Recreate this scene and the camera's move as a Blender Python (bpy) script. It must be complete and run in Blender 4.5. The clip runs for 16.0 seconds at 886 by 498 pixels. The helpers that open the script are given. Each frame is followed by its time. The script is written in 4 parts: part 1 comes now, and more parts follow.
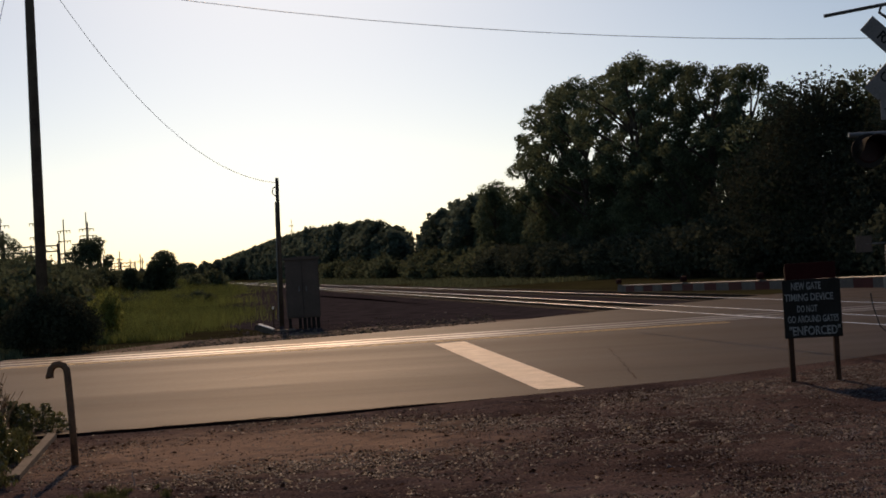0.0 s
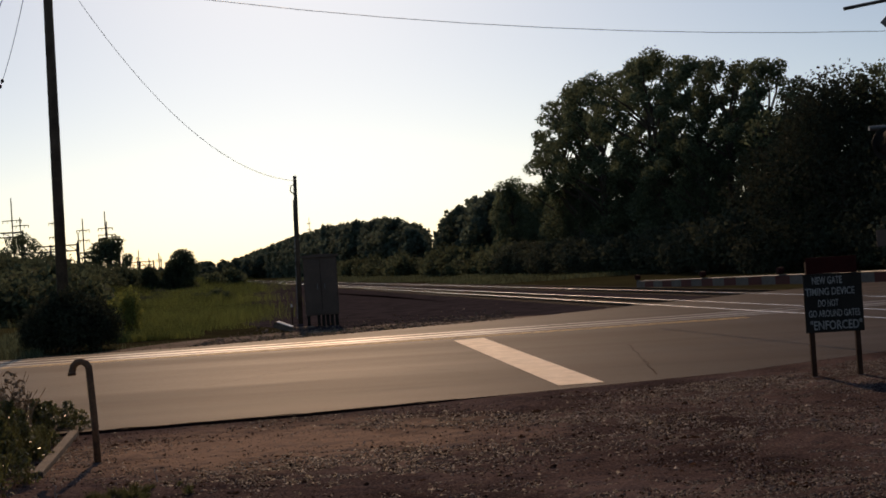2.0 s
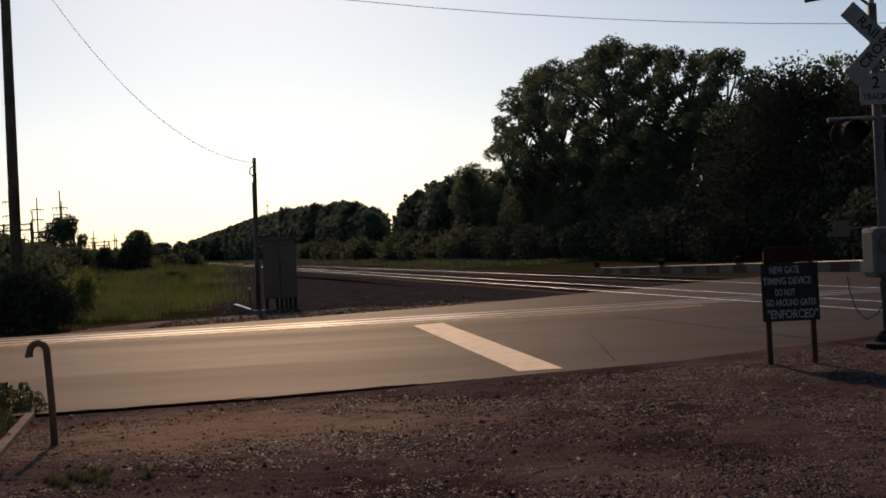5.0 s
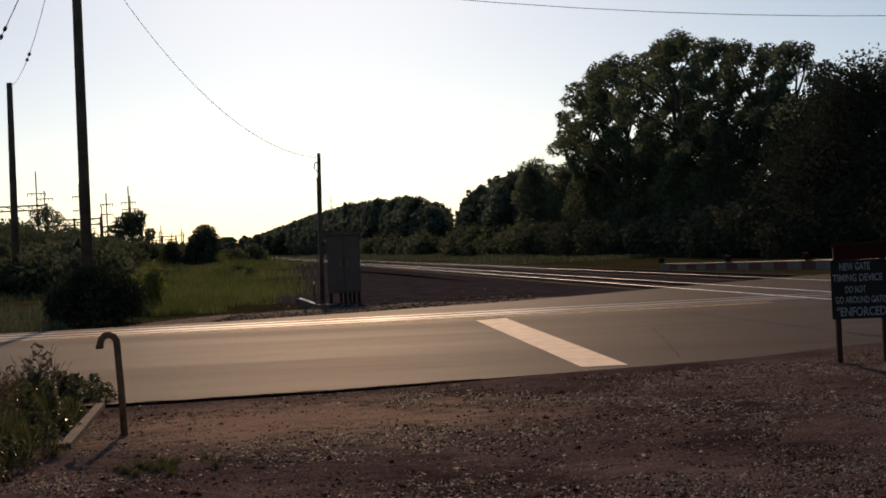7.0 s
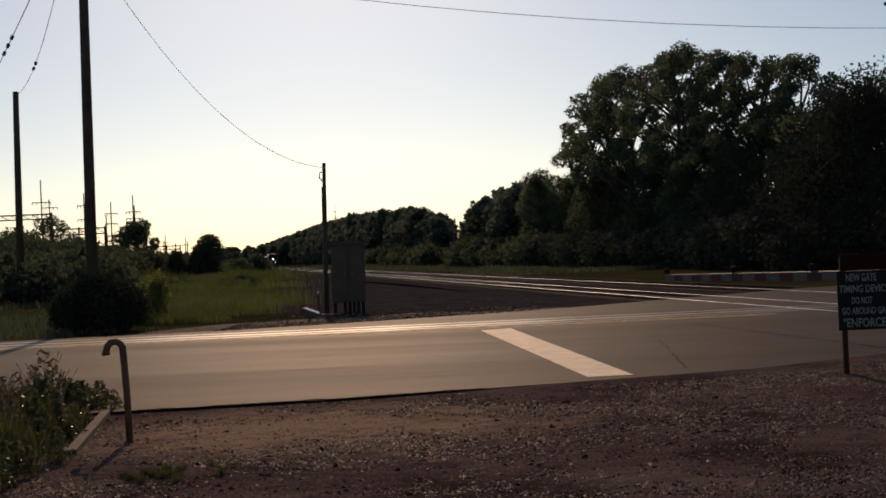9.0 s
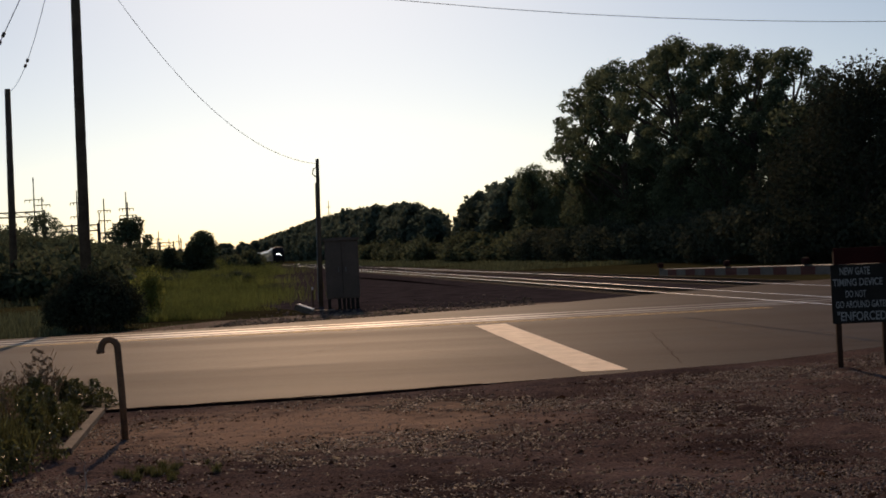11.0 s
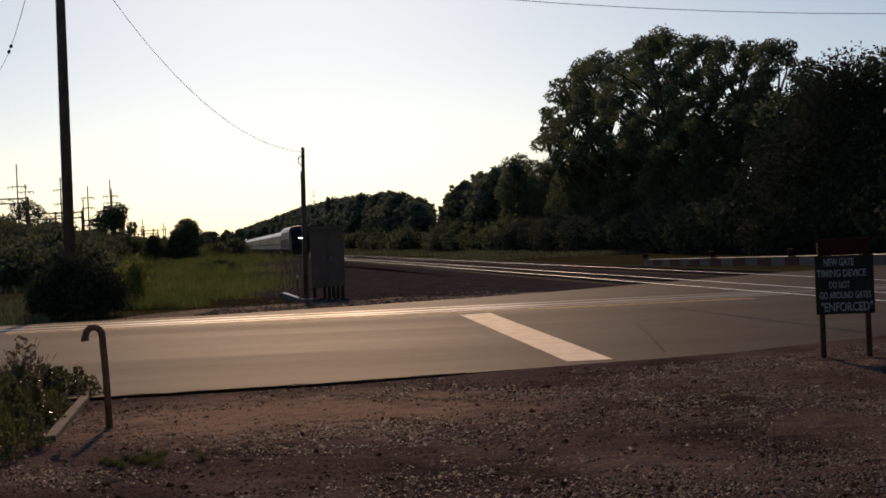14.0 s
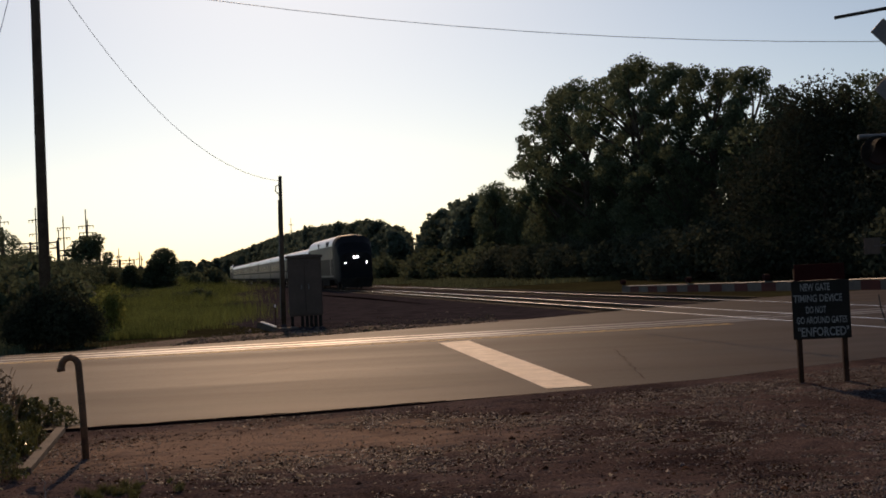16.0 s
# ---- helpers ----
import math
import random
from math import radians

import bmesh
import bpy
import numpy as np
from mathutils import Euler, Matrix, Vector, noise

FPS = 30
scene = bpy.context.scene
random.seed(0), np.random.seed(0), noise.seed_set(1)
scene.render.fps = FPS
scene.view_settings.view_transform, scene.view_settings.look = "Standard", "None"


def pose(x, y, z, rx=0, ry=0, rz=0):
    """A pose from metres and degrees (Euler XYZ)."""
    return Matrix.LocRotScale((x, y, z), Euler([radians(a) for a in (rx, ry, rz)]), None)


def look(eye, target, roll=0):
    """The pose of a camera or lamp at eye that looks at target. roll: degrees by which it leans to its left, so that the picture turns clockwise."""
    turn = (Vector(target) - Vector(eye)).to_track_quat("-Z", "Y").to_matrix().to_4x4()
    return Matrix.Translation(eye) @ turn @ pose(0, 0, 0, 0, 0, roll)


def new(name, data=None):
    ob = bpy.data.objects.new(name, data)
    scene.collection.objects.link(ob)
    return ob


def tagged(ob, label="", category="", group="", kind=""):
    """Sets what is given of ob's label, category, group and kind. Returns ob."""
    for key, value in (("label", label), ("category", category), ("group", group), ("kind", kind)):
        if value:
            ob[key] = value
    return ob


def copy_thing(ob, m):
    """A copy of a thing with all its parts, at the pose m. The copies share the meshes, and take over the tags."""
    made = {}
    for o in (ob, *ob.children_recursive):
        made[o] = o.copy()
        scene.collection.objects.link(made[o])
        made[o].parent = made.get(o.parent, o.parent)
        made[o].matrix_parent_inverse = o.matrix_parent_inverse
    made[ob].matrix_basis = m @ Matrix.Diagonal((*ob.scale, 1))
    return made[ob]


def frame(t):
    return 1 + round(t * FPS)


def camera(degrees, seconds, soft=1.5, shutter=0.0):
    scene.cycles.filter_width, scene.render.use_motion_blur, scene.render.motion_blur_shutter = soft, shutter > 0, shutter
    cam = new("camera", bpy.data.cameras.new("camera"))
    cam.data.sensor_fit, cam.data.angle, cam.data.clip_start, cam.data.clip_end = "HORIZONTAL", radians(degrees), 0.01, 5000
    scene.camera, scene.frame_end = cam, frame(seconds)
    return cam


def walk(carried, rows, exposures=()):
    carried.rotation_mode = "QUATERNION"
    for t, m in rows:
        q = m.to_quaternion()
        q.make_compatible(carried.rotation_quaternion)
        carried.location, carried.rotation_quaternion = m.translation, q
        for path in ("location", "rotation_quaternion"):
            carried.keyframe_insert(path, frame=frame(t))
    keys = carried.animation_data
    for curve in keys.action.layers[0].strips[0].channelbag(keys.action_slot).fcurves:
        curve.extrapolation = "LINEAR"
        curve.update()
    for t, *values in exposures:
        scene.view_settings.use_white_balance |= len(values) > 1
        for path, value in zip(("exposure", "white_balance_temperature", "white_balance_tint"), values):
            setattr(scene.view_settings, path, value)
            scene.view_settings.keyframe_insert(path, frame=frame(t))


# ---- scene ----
cam = camera(42.1, 16.0, soft=1.75)
walk(cam, [
    (0.0, pose(0.052, 0, 1.662, 90.832, 3.376, 0.111)),
    (0.5, pose(0.051, 0, 1.656, 91.213, 3.682, 0.158)),
    (1.0, pose(0.030, 0, 1.636, 91.322, 4.004, 0.547)),
    (1.5, pose(0.043, 0, 1.639, 90.922, 3.683, 0.408)),
    (2.0, pose(0.032, 0, 1.652, 90.742, 3.696, 0.983)),
    (2.5, pose(0.030, 0, 1.658, 90.648, 3.337, 0.863)),
    (3.0, pose(0.012, 0, 1.642, 89.848, 3.993, 1.589)),
    (3.5, pose(0.028, 0, 1.649, 89.826, 3.861, 0.581)),
    (4.0, pose(0.017, 0, 1.655, 89.868, 3.079, -0.877)),
    (4.2, pose(0.006, 0, 1.664, 90.050, 2.989, -1.168)),
    (6.3, pose(-0.016, 0, 1.650, 89.461, 2.507, 0.142)),
    (6.5, pose(-0.007, 0, 1.647, 89.522, 2.559, 0.932)),
    (7.0, pose(-0.026, 0, 1.657, 89.777, 2.758, 2.023)),
    (7.5, pose(-0.026, 0, 1.640, 89.882, 2.561, 2.579)),
    (8.0, pose(-0.017, 0, 1.664, 90.248, 2.537, 2.306)),
    (8.2, pose(-0.040, 0, 1.645, 90.345, 2.571, 2.164)),
    (10.3, pose(-0.058, 0, 1.630, 90.081, 2.320, 2.333)),
    (10.5, pose(-0.050, 0, 1.644, 89.665, 2.324, 2.177)),
    (11.0, pose(-0.060, 0, 1.643, 90.075, 2.799, 1.903)),
    (11.5, pose(-0.071, 0, 1.627, 90.418, 2.312, 1.326)),
    (12.0, pose(-0.055, 0, 1.650, 90.224, 2.738, 1.339)),
    (12.5, pose(-0.055, 0, 1.659, 89.539, 2.899, 1.703)),
    (13.0, pose(-0.074, 0, 1.642, 89.378, 2.884, 1.344)),
    (13.5, pose(-0.069, 0, 1.641, 89.596, 2.236, 1.222)),
    (14.0, pose(-0.069, 0, 1.642, 89.507, 2.498, 1.162)),
    (14.5, pose(-0.055, 0, 1.643, 89.631, 2.561, 0.946)),
    (15.0, pose(-0.066, 0, 1.636, 89.802, 2.354, 0.464)),
    (15.5, pose(-0.036, 0, 1.656, 90.349, 2.749, 0.090)),
    (16.0, pose(-0.079, 0, 1.635, 90.854, 2.844, 0.047)),
], exposures=[(0, -0.5, 6850, 10), (4.2, -0.5, 6850, 10), (6.5, -0.4, 6850, 10), (7.0, -0.42, 6850, 10), (7.5, -0.52, 6850, 10), (8.0, -0.65, 6850, 10), (8.2, -0.65, 6850, 10), (10.3, -0.5, 6850, 10), (16, -0.5, 6850, 10)])

# ---- sky and sun: low sun ahead, just above the view ----
SUN_AZ, SUN_EL = 8.0, 30.0          # degrees to the left of +y, and above the horizon
world = bpy.data.worlds.new("sky")
scene.world = world
world.use_nodes = True
wn = world.node_tree.nodes
sky = wn.new("ShaderNodeTexSky")
sky.sky_type, sky.sun_disc = "NISHITA", False
sky.sun_elevation, sky.sun_rotation = radians(SUN_EL), radians(-SUN_AZ)
sky.air_density, sky.dust_density, sky.ozone_density = 0.8, 0.6, 0.8
wn["Background"].inputs[1].default_value = 0.109
world.node_tree.links.new(sky.outputs[0], wn["Background"].inputs[0])
sun = new("sun", bpy.data.lights.new("sun", "SUN"))
sun.data.energy, sun.data.angle, sun.data.color = 3.4, radians(0.6), (1.0, 0.65, 0.41)
sun.matrix_world = look((-math.sin(radians(SUN_AZ)) * 100, math.cos(radians(SUN_AZ)) * 100, 100 * math.tan(radians(SUN_EL))), (0, 0, 0))


# ---- materials ----
def material(name, c1, c2, rough=0.8, scale=8.0, fine=60.0, bump=0.3, metal=0.0, dist=0.02, translucent=0.0, island=0.0, rnd=0.0, spec=0.5, lo=0.36, hi=0.64):
    """Two colours mixed by coarse and fine noise, with relief."""
    m = bpy.data.materials.new(name)
    m.use_nodes = True
    nt = m.node_tree
    n, l = nt.nodes, nt.links
    b = n["Principled BSDF"]
    b.inputs["Roughness"].default_value, b.inputs["Metallic"].default_value = rough, metal
    b.inputs["Specular IOR Level"].default_value = spec
    tc = n.new("ShaderNodeTexCoord")
    a, f = n.new("ShaderNodeTexNoise"), n.new("ShaderNodeTexNoise")
    a.inputs["Scale"].default_value, f.inputs["Scale"].default_value = scale, fine
    a.inputs["Detail"].default_value = f.inputs["Detail"].default_value = 5
    l.new(tc.outputs["Object"], a.inputs["Vector"])
    l.new(tc.outputs["Object"], f.inputs["Vector"])
    add = n.new("ShaderNodeMath")
    add.operation = "MULTIPLY_ADD"
    add.inputs[1].default_value = 0.55
    l.new(a.outputs["Fac"], add.inputs[0])
    half = n.new("ShaderNodeMath")
    half.operation = "MULTIPLY"
    half.inputs[1].default_value = 0.45
    l.new(f.outputs["Fac"], half.inputs[0])
    l.new(half.outputs[0], add.inputs[2])
    ramp = n.new("ShaderNodeValToRGB")
    ramp.color_ramp.elements[0].position, ramp.color_ramp.elements[1].position = lo, hi
    ramp.color_ramp.elements[0].color, ramp.color_ramp.elements[1].color = (*c1, 1), (*c2, 1)
    l.new(add.outputs[0], ramp.inputs[0])
    out = ramp.outputs[0]
    for amount, socket in ((island, "island"), (rnd, "object")):
        if amount:
            src = n.new("ShaderNodeNewGeometry").outputs["Random Per Island"] if socket == "island" else n.new("ShaderNodeObjectInfo").outputs["Random"]
            mr = n.new("ShaderNodeMapRange")
            mr.inputs[3].default_value, mr.inputs[4].default_value = 1 - amount, 1 + amount
            l.new(src, mr.inputs[0])
            hsv = n.new("ShaderNodeHueSaturation")
            l.new(mr.outputs[0], hsv.inputs["Value"])
            l.new(out, hsv.inputs["Color"])
            out = hsv.outputs[0]
    l.new(out, b.inputs["Base Color"])
    if bump:
        bp = n.new("ShaderNodeBump")
        bp.inputs["Strength"].default_value, bp.inputs["Distance"].default_value = bump, dist
        l.new(add.outputs[0], bp.inputs["Height"])
        l.new(bp.outputs[0], b.inputs["Normal"])
    if translucent:
        tr, mix = n.new("ShaderNodeBsdfTranslucent"), n.new("ShaderNodeMixShader")
        l.new(out, tr.inputs[0])
        mix.inputs[0].default_value = translucent
        l.new(b.outputs[0], mix.inputs[1])
        l.new(tr.outputs[0], mix.inputs[2])
        l.new(mix.outputs[0], n["Material Output"].inputs[0])
    return m


def glow(name, colour, strength):
    m = bpy.data.materials.new(name)
    m.use_nodes = True
    b = m.node_tree.nodes["Principled BSDF"]
    b.inputs["Base Color"].default_value = (*colour, 1)
    b.inputs["Emission Color"].default_value, b.inputs["Emission Strength"].default_value = (*colour, 1), strength
    return m


M_GROUND = material("field soil and grass", (0.022, 0.019, 0.012), (0.05, 0.05, 0.022), 0.95, 0.12, 2.5, 0.6, dist=0.1, spec=0.0)
M_GRAVEL = material("gravel lot", (0.036, 0.026, 0.0245), (0.148, 0.107, 0.096), 0.95, 0.7, 45, 0.7, dist=0.03, spec=0.0, lo=0.4, hi=0.66)
nt = M_GRAVEL.node_tree
pr = nt.nodes["Principled BSDF"]
base_out = pr.inputs["Base Color"].links[0].from_socket
tc, mp, wob = nt.nodes.new("ShaderNodeTexCoord"), nt.nodes.new("ShaderNodeMapping"), nt.nodes.new("ShaderNodeTexNoise")
mp.inputs["Location"].default_value = (0.8, -7.0, 0)       # a patch of bare sandy dirt near the pipe
mp.inputs["Scale"].default_value = (0.42, 0.62, 0)
wob.inputs["Scale"].default_value, wob.inputs["Detail"].default_value = 1.6, 6
ln, ad, mr, mx = nt.nodes.new("ShaderNodeVectorMath"), nt.nodes.new("ShaderNodeMath"), nt.nodes.new("ShaderNodeMapRange"), nt.nodes.new("ShaderNodeMix")
ln.operation, ad.operation, mx.data_type = "LENGTH", "ADD", "RGBA"
nt.links.new(tc.outputs["Object"], mp.inputs[0])
nt.links.new(tc.outputs["Object"], wob.inputs[0])
nt.links.new(mp.outputs[0], ln.inputs[0])
nt.links.new(ln.outputs["Value"], ad.inputs[0])
nt.links.new(wob.outputs[0], ad.inputs[1])
mr.inputs[1].default_value, mr.inputs[2].default_value, mr.inputs[3].default_value, mr.inputs[4].default_value = 1.0, 1.7, 0.85, 0.0
nt.links.new(ad.outputs[0], mr.inputs[0])
nt.links.new(mr.outputs[0], mx.inputs[0])
nt.links.new(base_out, mx.inputs[6])
mx.inputs[7].default_value = (0.3, 0.21, 0.15, 1)
nt.links.new(mx.outputs[2], pr.inputs["Base Color"])
M_STONE = material("gravel stones", (0.027, 0.0228, 0.0236), (0.1, 0.087, 0.09), 0.66, 3, 40, 0.3, island=0.8, spec=0.1)
M_ASPHALT = material("worn asphalt", (0.0088, 0.0049, 0.005), (0.0215, 0.012, 0.0123), 0.6, 0.5, 90, 0.35, dist=0.006, spec=0.055)
nt = M_ASPHALT.node_tree
pr = nt.nodes["Principled BSDF"]
tc, mp, st = nt.nodes.new("ShaderNodeTexCoord"), nt.nodes.new("ShaderNodeMapping"), nt.nodes.new("ShaderNodeTexNoise")
mp.inputs["Rotation"].default_value = (0, 0, radians(-5))
mp.inputs["Scale"].default_value = (0.02, 0.5, 1)
st.inputs["Scale"].default_value, st.inputs["Detail"].default_value = 1.0, 4
nt.links.new(tc.outputs["Object"], mp.inputs[0])
nt.links.new(mp.outputs[0], st.inputs[0])
mr = nt.nodes.new("ShaderNodeMapRange")
mr.inputs[1].default_value, mr.inputs[2].default_value, mr.inputs[3].default_value, mr.inputs[4].default_value = 0.25, 0.75, 0.56, 0.71
nt.links.new(st.outputs[0], mr.inputs[0])
nt.links.new(mr.outputs[0], pr.inputs["Roughness"])
M_POLISHED = material("asphalt polished by tyres", (0.035, 0.026, 0.019), (0.06, 0.045, 0.034), 0.4, 0.5, 60, 0.15, dist=0.004, spec=0.4)
M_TAR = material("tar sealed crack", (0.02, 0.013, 0.01), (0.034, 0.023, 0.018), 0.95, 4, 50, 0.3, dist=0.004, spec=0.0)
M_PAINT_W = material("worn white road paint", (0.42, 0.33, 0.23), (0.7, 0.58, 0.44), 0.7, 3, 45, 0.2, dist=0.003)
M_PAINT_Y = material("worn yellow road paint", (0.3, 0.19, 0.04), (0.5, 0.33, 0.08), 0.7, 2, 40, 0.2, dist=0.003)
M_BALLAST = material("dark cinder ballast", (0.024, 0.021, 0.0235), (0.058, 0.05, 0.055), 0.95, 1.2, 22, 1.0, dist=0.04, spec=0.0)
M_TIE = material("creosoted timber", (0.03, 0.021, 0.015), (0.075, 0.054, 0.039), 0.9, 3, 30, 0.5, spec=0.1)
M_RAIL = material("polished rail steel", (0.3, 0.297, 0.3), (0.44, 0.436, 0.44), 0.24, 4, 60, 0.05, metal=1.0)
M_RUST = material("rusted steel", (0.04, 0.02, 0.01), (0.16, 0.078, 0.036), 0.75, 8, 70, 0.4)
M_POLE = material("weathered timber pole", (0.05, 0.035, 0.025), (0.12, 0.088, 0.063), 0.9, 2, 25, 0.5, spec=0.15)
M_WIRE = material("dark cable", (0.02, 0.02, 0.02), (0.035, 0.035, 0.035), 0.6, 5, 40, 0)
M_BARK = material("bark", (0.03, 0.024, 0.018), (0.09, 0.07, 0.05), 0.95, 4, 30, 0.8, dist=0.05)
M_LEAF = material("dark green foliage", (0.066, 0.088, 0.056), (0.125, 0.155, 0.095), 0.8, 0.25, 2, 0, translucent=0.58, island=0.3, rnd=0.2, spec=0.05)
# leaf colour darkened to stand for the shade at the woods' foot
M_UNDER = material("undergrowth with shade in its colour", (0.042, 0.052, 0.038), (0.08, 0.096, 0.068), 0.85, 0.4, 3, 0, translucent=0.35, island=0.3, spec=0.03)
M_SCRUB = material("scrub foliage", (0.054, 0.068, 0.042), (0.105, 0.126, 0.073), 0.85, 0.4, 3, 0, translucent=0.45, island=0.35, spec=0.05)
# darker copy of the leaf colour; the crowns' shade is put into it
M_DENSE = material("dense foliage with shade in its colour", (0.03, 0.036, 0.025), (0.058, 0.066, 0.045), 0.85, 0.3, 2, 0, translucent=0.22, island=0.2, spec=0.03)
M_LIGHTLEAF = material("light green weed leaves", (0.1, 0.118, 0.03), (0.2, 0.22, 0.07), 0.7, 3, 20, 0, translucent=0.5, island=0.3, spec=0.1)
M_HEDGE = material("dense dark hedge foliage", (0.024, 0.03, 0.02), (0.055, 0.064, 0.042), 0.9, 0.6, 5, 0, translucent=0.25, island=0.3, spec=0.03)
M_EARTH = material("dusty roadside earth", (0.06, 0.044, 0.036), (0.15, 0.113, 0.095), 0.95, 0.45, 9, 0.6, dist=0.03, spec=0.05)
M_GRASS = material("yellow-green tall grass", (0.05, 0.07, 0.023), (0.155, 0.182, 0.056), 0.7, 0.12, 1.2, 0, translucent=0.52, island=0.45, spec=0.2)
M_WEED = material("garden weed leaves", (0.04, 0.046, 0.018), (0.135, 0.14, 0.052), 0.3, 3, 20, 0, translucent=0.45, island=0.4)
M_GREYPAINT = material("aged beige cabinet paint", (0.062, 0.042, 0.032), (0.1, 0.07, 0.054), 0.85, 2, 30, 0.1)
M_CONCRETE = material("pale concrete", (0.22, 0.2, 0.18), (0.36, 0.33, 0.3), 0.85, 4, 50, 0.3)
M_BLACK = material("flat black sign paint", (0.012, 0.011, 0.01), (0.022, 0.02, 0.018), 0.8, 3, 40, 0.1, spec=0.12)
M_WHITE = material("white reflective sheeting", (0.09, 0.082, 0.08), (0.16, 0.148, 0.144), 0.5, 3, 40, 0.05)
M_ARMWHITE = material("dirty white gate sheeting", (0.06, 0.052, 0.048), (0.12, 0.108, 0.1), 0.7, 3, 40, 0.05, spec=0.2)
# white of the marker's cap; on the concrete block it stands for a sun glint
M_BRIGHT = material("white cap paint and block glint", (0.7, 0.69, 0.67), (0.82, 0.81, 0.79), 0.25, 3, 40, 0.05)
M_POST = material("dark rusted post", (0.025, 0.013, 0.009), (0.055, 0.03, 0.02), 0.9, 6, 40, 0.3, spec=0.1)
M_CAST = material("weathered dark cast metal", (0.04, 0.039, 0.038), (0.085, 0.083, 0.08), 0.6, 3, 30, 0.15, spec=0.3)
M_LETTER = material("faded white lettering", (0.13, 0.13, 0.13), (0.26, 0.26, 0.26), 0.7, 9, 60, 0)
M_RED = material("red reflective sheeting", (0.045, 0.006, 0.006), (0.075, 0.01, 0.009), 0.7, 3, 40, 0.05, spec=0.2)
M_DARKRED = material("dull dark red board", (0.02, 0.003, 0.003), (0.032, 0.005, 0.005), 0.8, 3, 40, 0.05, spec=0.1)
M_ALU = material("galvanised steel", (0.12, 0.12, 0.12), (0.2, 0.2, 0.2), 0.5, 3, 30, 0.1, metal=0.8)
M_STAINLESS = material("fluted stainless steel", (0.062, 0.064, 0.066), (0.095, 0.098, 0.1), 0.5, 0.6, 12, 0.05, metal=0.1, spec=0.2)
# silver made paler and bluer than the sides: the roofline's sky highlight as colour
M_ROOF = material("silver roof with sky highlight in its colour", (0.56, 0.61, 0.68), (0.68, 0.73, 0.8), 0.4, 0.6, 12, 0.05, metal=0.3)
M_GLASSDARK = material("tinted train window", (0.01, 0.011, 0.012), (0.018, 0.019, 0.021), 0.35, 2, 10, 0, spec=0.2)
M_LOCOGREY = material("silver-grey locomotive paint", (0.075, 0.076, 0.078), (0.11, 0.112, 0.114), 0.5, 0.8, 9, 0.05, spec=0.2)
M_LOCODARK = material("dark locomotive underframe", (0.01, 0.0095, 0.009), (0.024, 0.022, 0.02), 0.9, 2, 20, 0.3, spec=0.1)
M_LOCOBLUE = material("dark blue nose paint", (0.004, 0.0045, 0.006), (0.008, 0.0085, 0.011), 0.6, 2, 15, 0, spec=0.12)
M_CLOD = material("dark dirt crumbs", (0.014, 0.0085, 0.006), (0.05, 0.03, 0.021), 0.95, 3, 40, 0.3, island=0.5, spec=0.0)
M_RUBBLE = material("dusty rubble", (0.05, 0.04, 0.033), (0.14, 0.11, 0.09), 0.95, 2, 20, 0.6, island=0.5, spec=0.1)
M_LAMP = glow("lit headlight", (1.0, 0.97, 0.9), 60.0)
M_LENS = material("unlit red lens", (0.012, 0.002, 0.002), (0.02, 0.003, 0.003), 0.5, 3, 20, 0, spec=0.2)


# ---- mesh helpers ----
def part(name, bm, mat, parent=None, label="", smooth=False):
    me = bpy.data.meshes.new(name)
    bm.to_mesh(me)
    bm.free()
    me.materials.append(mat)
    if smooth:
        me.polygons.foreach_set("use_smooth", [True] * len(me.polygons))
    ob = new(name, me)
    ob.parent = parent
    if label:
        tagged(ob, label)
    return ob


def thing(name, x, y, z, rz=0.0, label="", category="", group=""):
    ob = new(name)
    ob.matrix_basis = pose(x, y, z, 0, 0, rz)
    ob.empty_display_size = 0.2
    return tagged(ob, label, category, group)


def box(bm, x0, x1, y0, y1, z0, z1, bevel=0.0):
    r = bmesh.ops.create_cube(bm, size=1.0)
    for v in r["verts"]:
        v.co = Vector(((x0 + x1) / 2 + v.co.x * (x1 - x0), (y0 + y1) / 2 + v.co.y * (y1 - y0), (z0 + z1) / 2 + v.co.z * (z1 - z0)))
    if bevel:
        edges = list({e for v in r["verts"] for e in v.link_edges})
        bmesh.ops.bevel(bm, geom=edges, offset=bevel, segments=2, affect="EDGES", profile=0.6)
    return bm


def tube(bm, pts, radii, n=8, cap=True):
    """A round bar along points, its radius given for each."""
    pts = [Vector(p) for p in pts]
    if not hasattr(radii, "__len__"):
        radii = [radii] * len(pts)
    rings = []
    side = None
    for i, p in enumerate(pts):
        d = (pts[min(i + 1, len(pts) - 1)] - pts[max(i - 1, 0)]).normalized()
        ref = side if side is not None else (Vector((1, 0, 0)) if abs(d.x) < 0.9 else Vector((0, 1, 0)))
        a = (ref - d * ref.dot(d)).normalized()
        side = a
        b = d.cross(a)
        rings.append([bm.verts.new(p + (a * math.cos(k * 2 * math.pi / n) + b * math.sin(k * 2 * math.pi / n)) * radii[i]) for k in range(n)])
    for r0, r1 in zip(rings, rings[1:]):
        for k in range(n):
            bm.faces.new((r0[k], r0[(k + 1) % n], r1[(k + 1) % n], r1[k]))
    if cap:
        bm.faces.new(rings[0][::-1])
        bm.faces.new(rings[-1])
    return bm


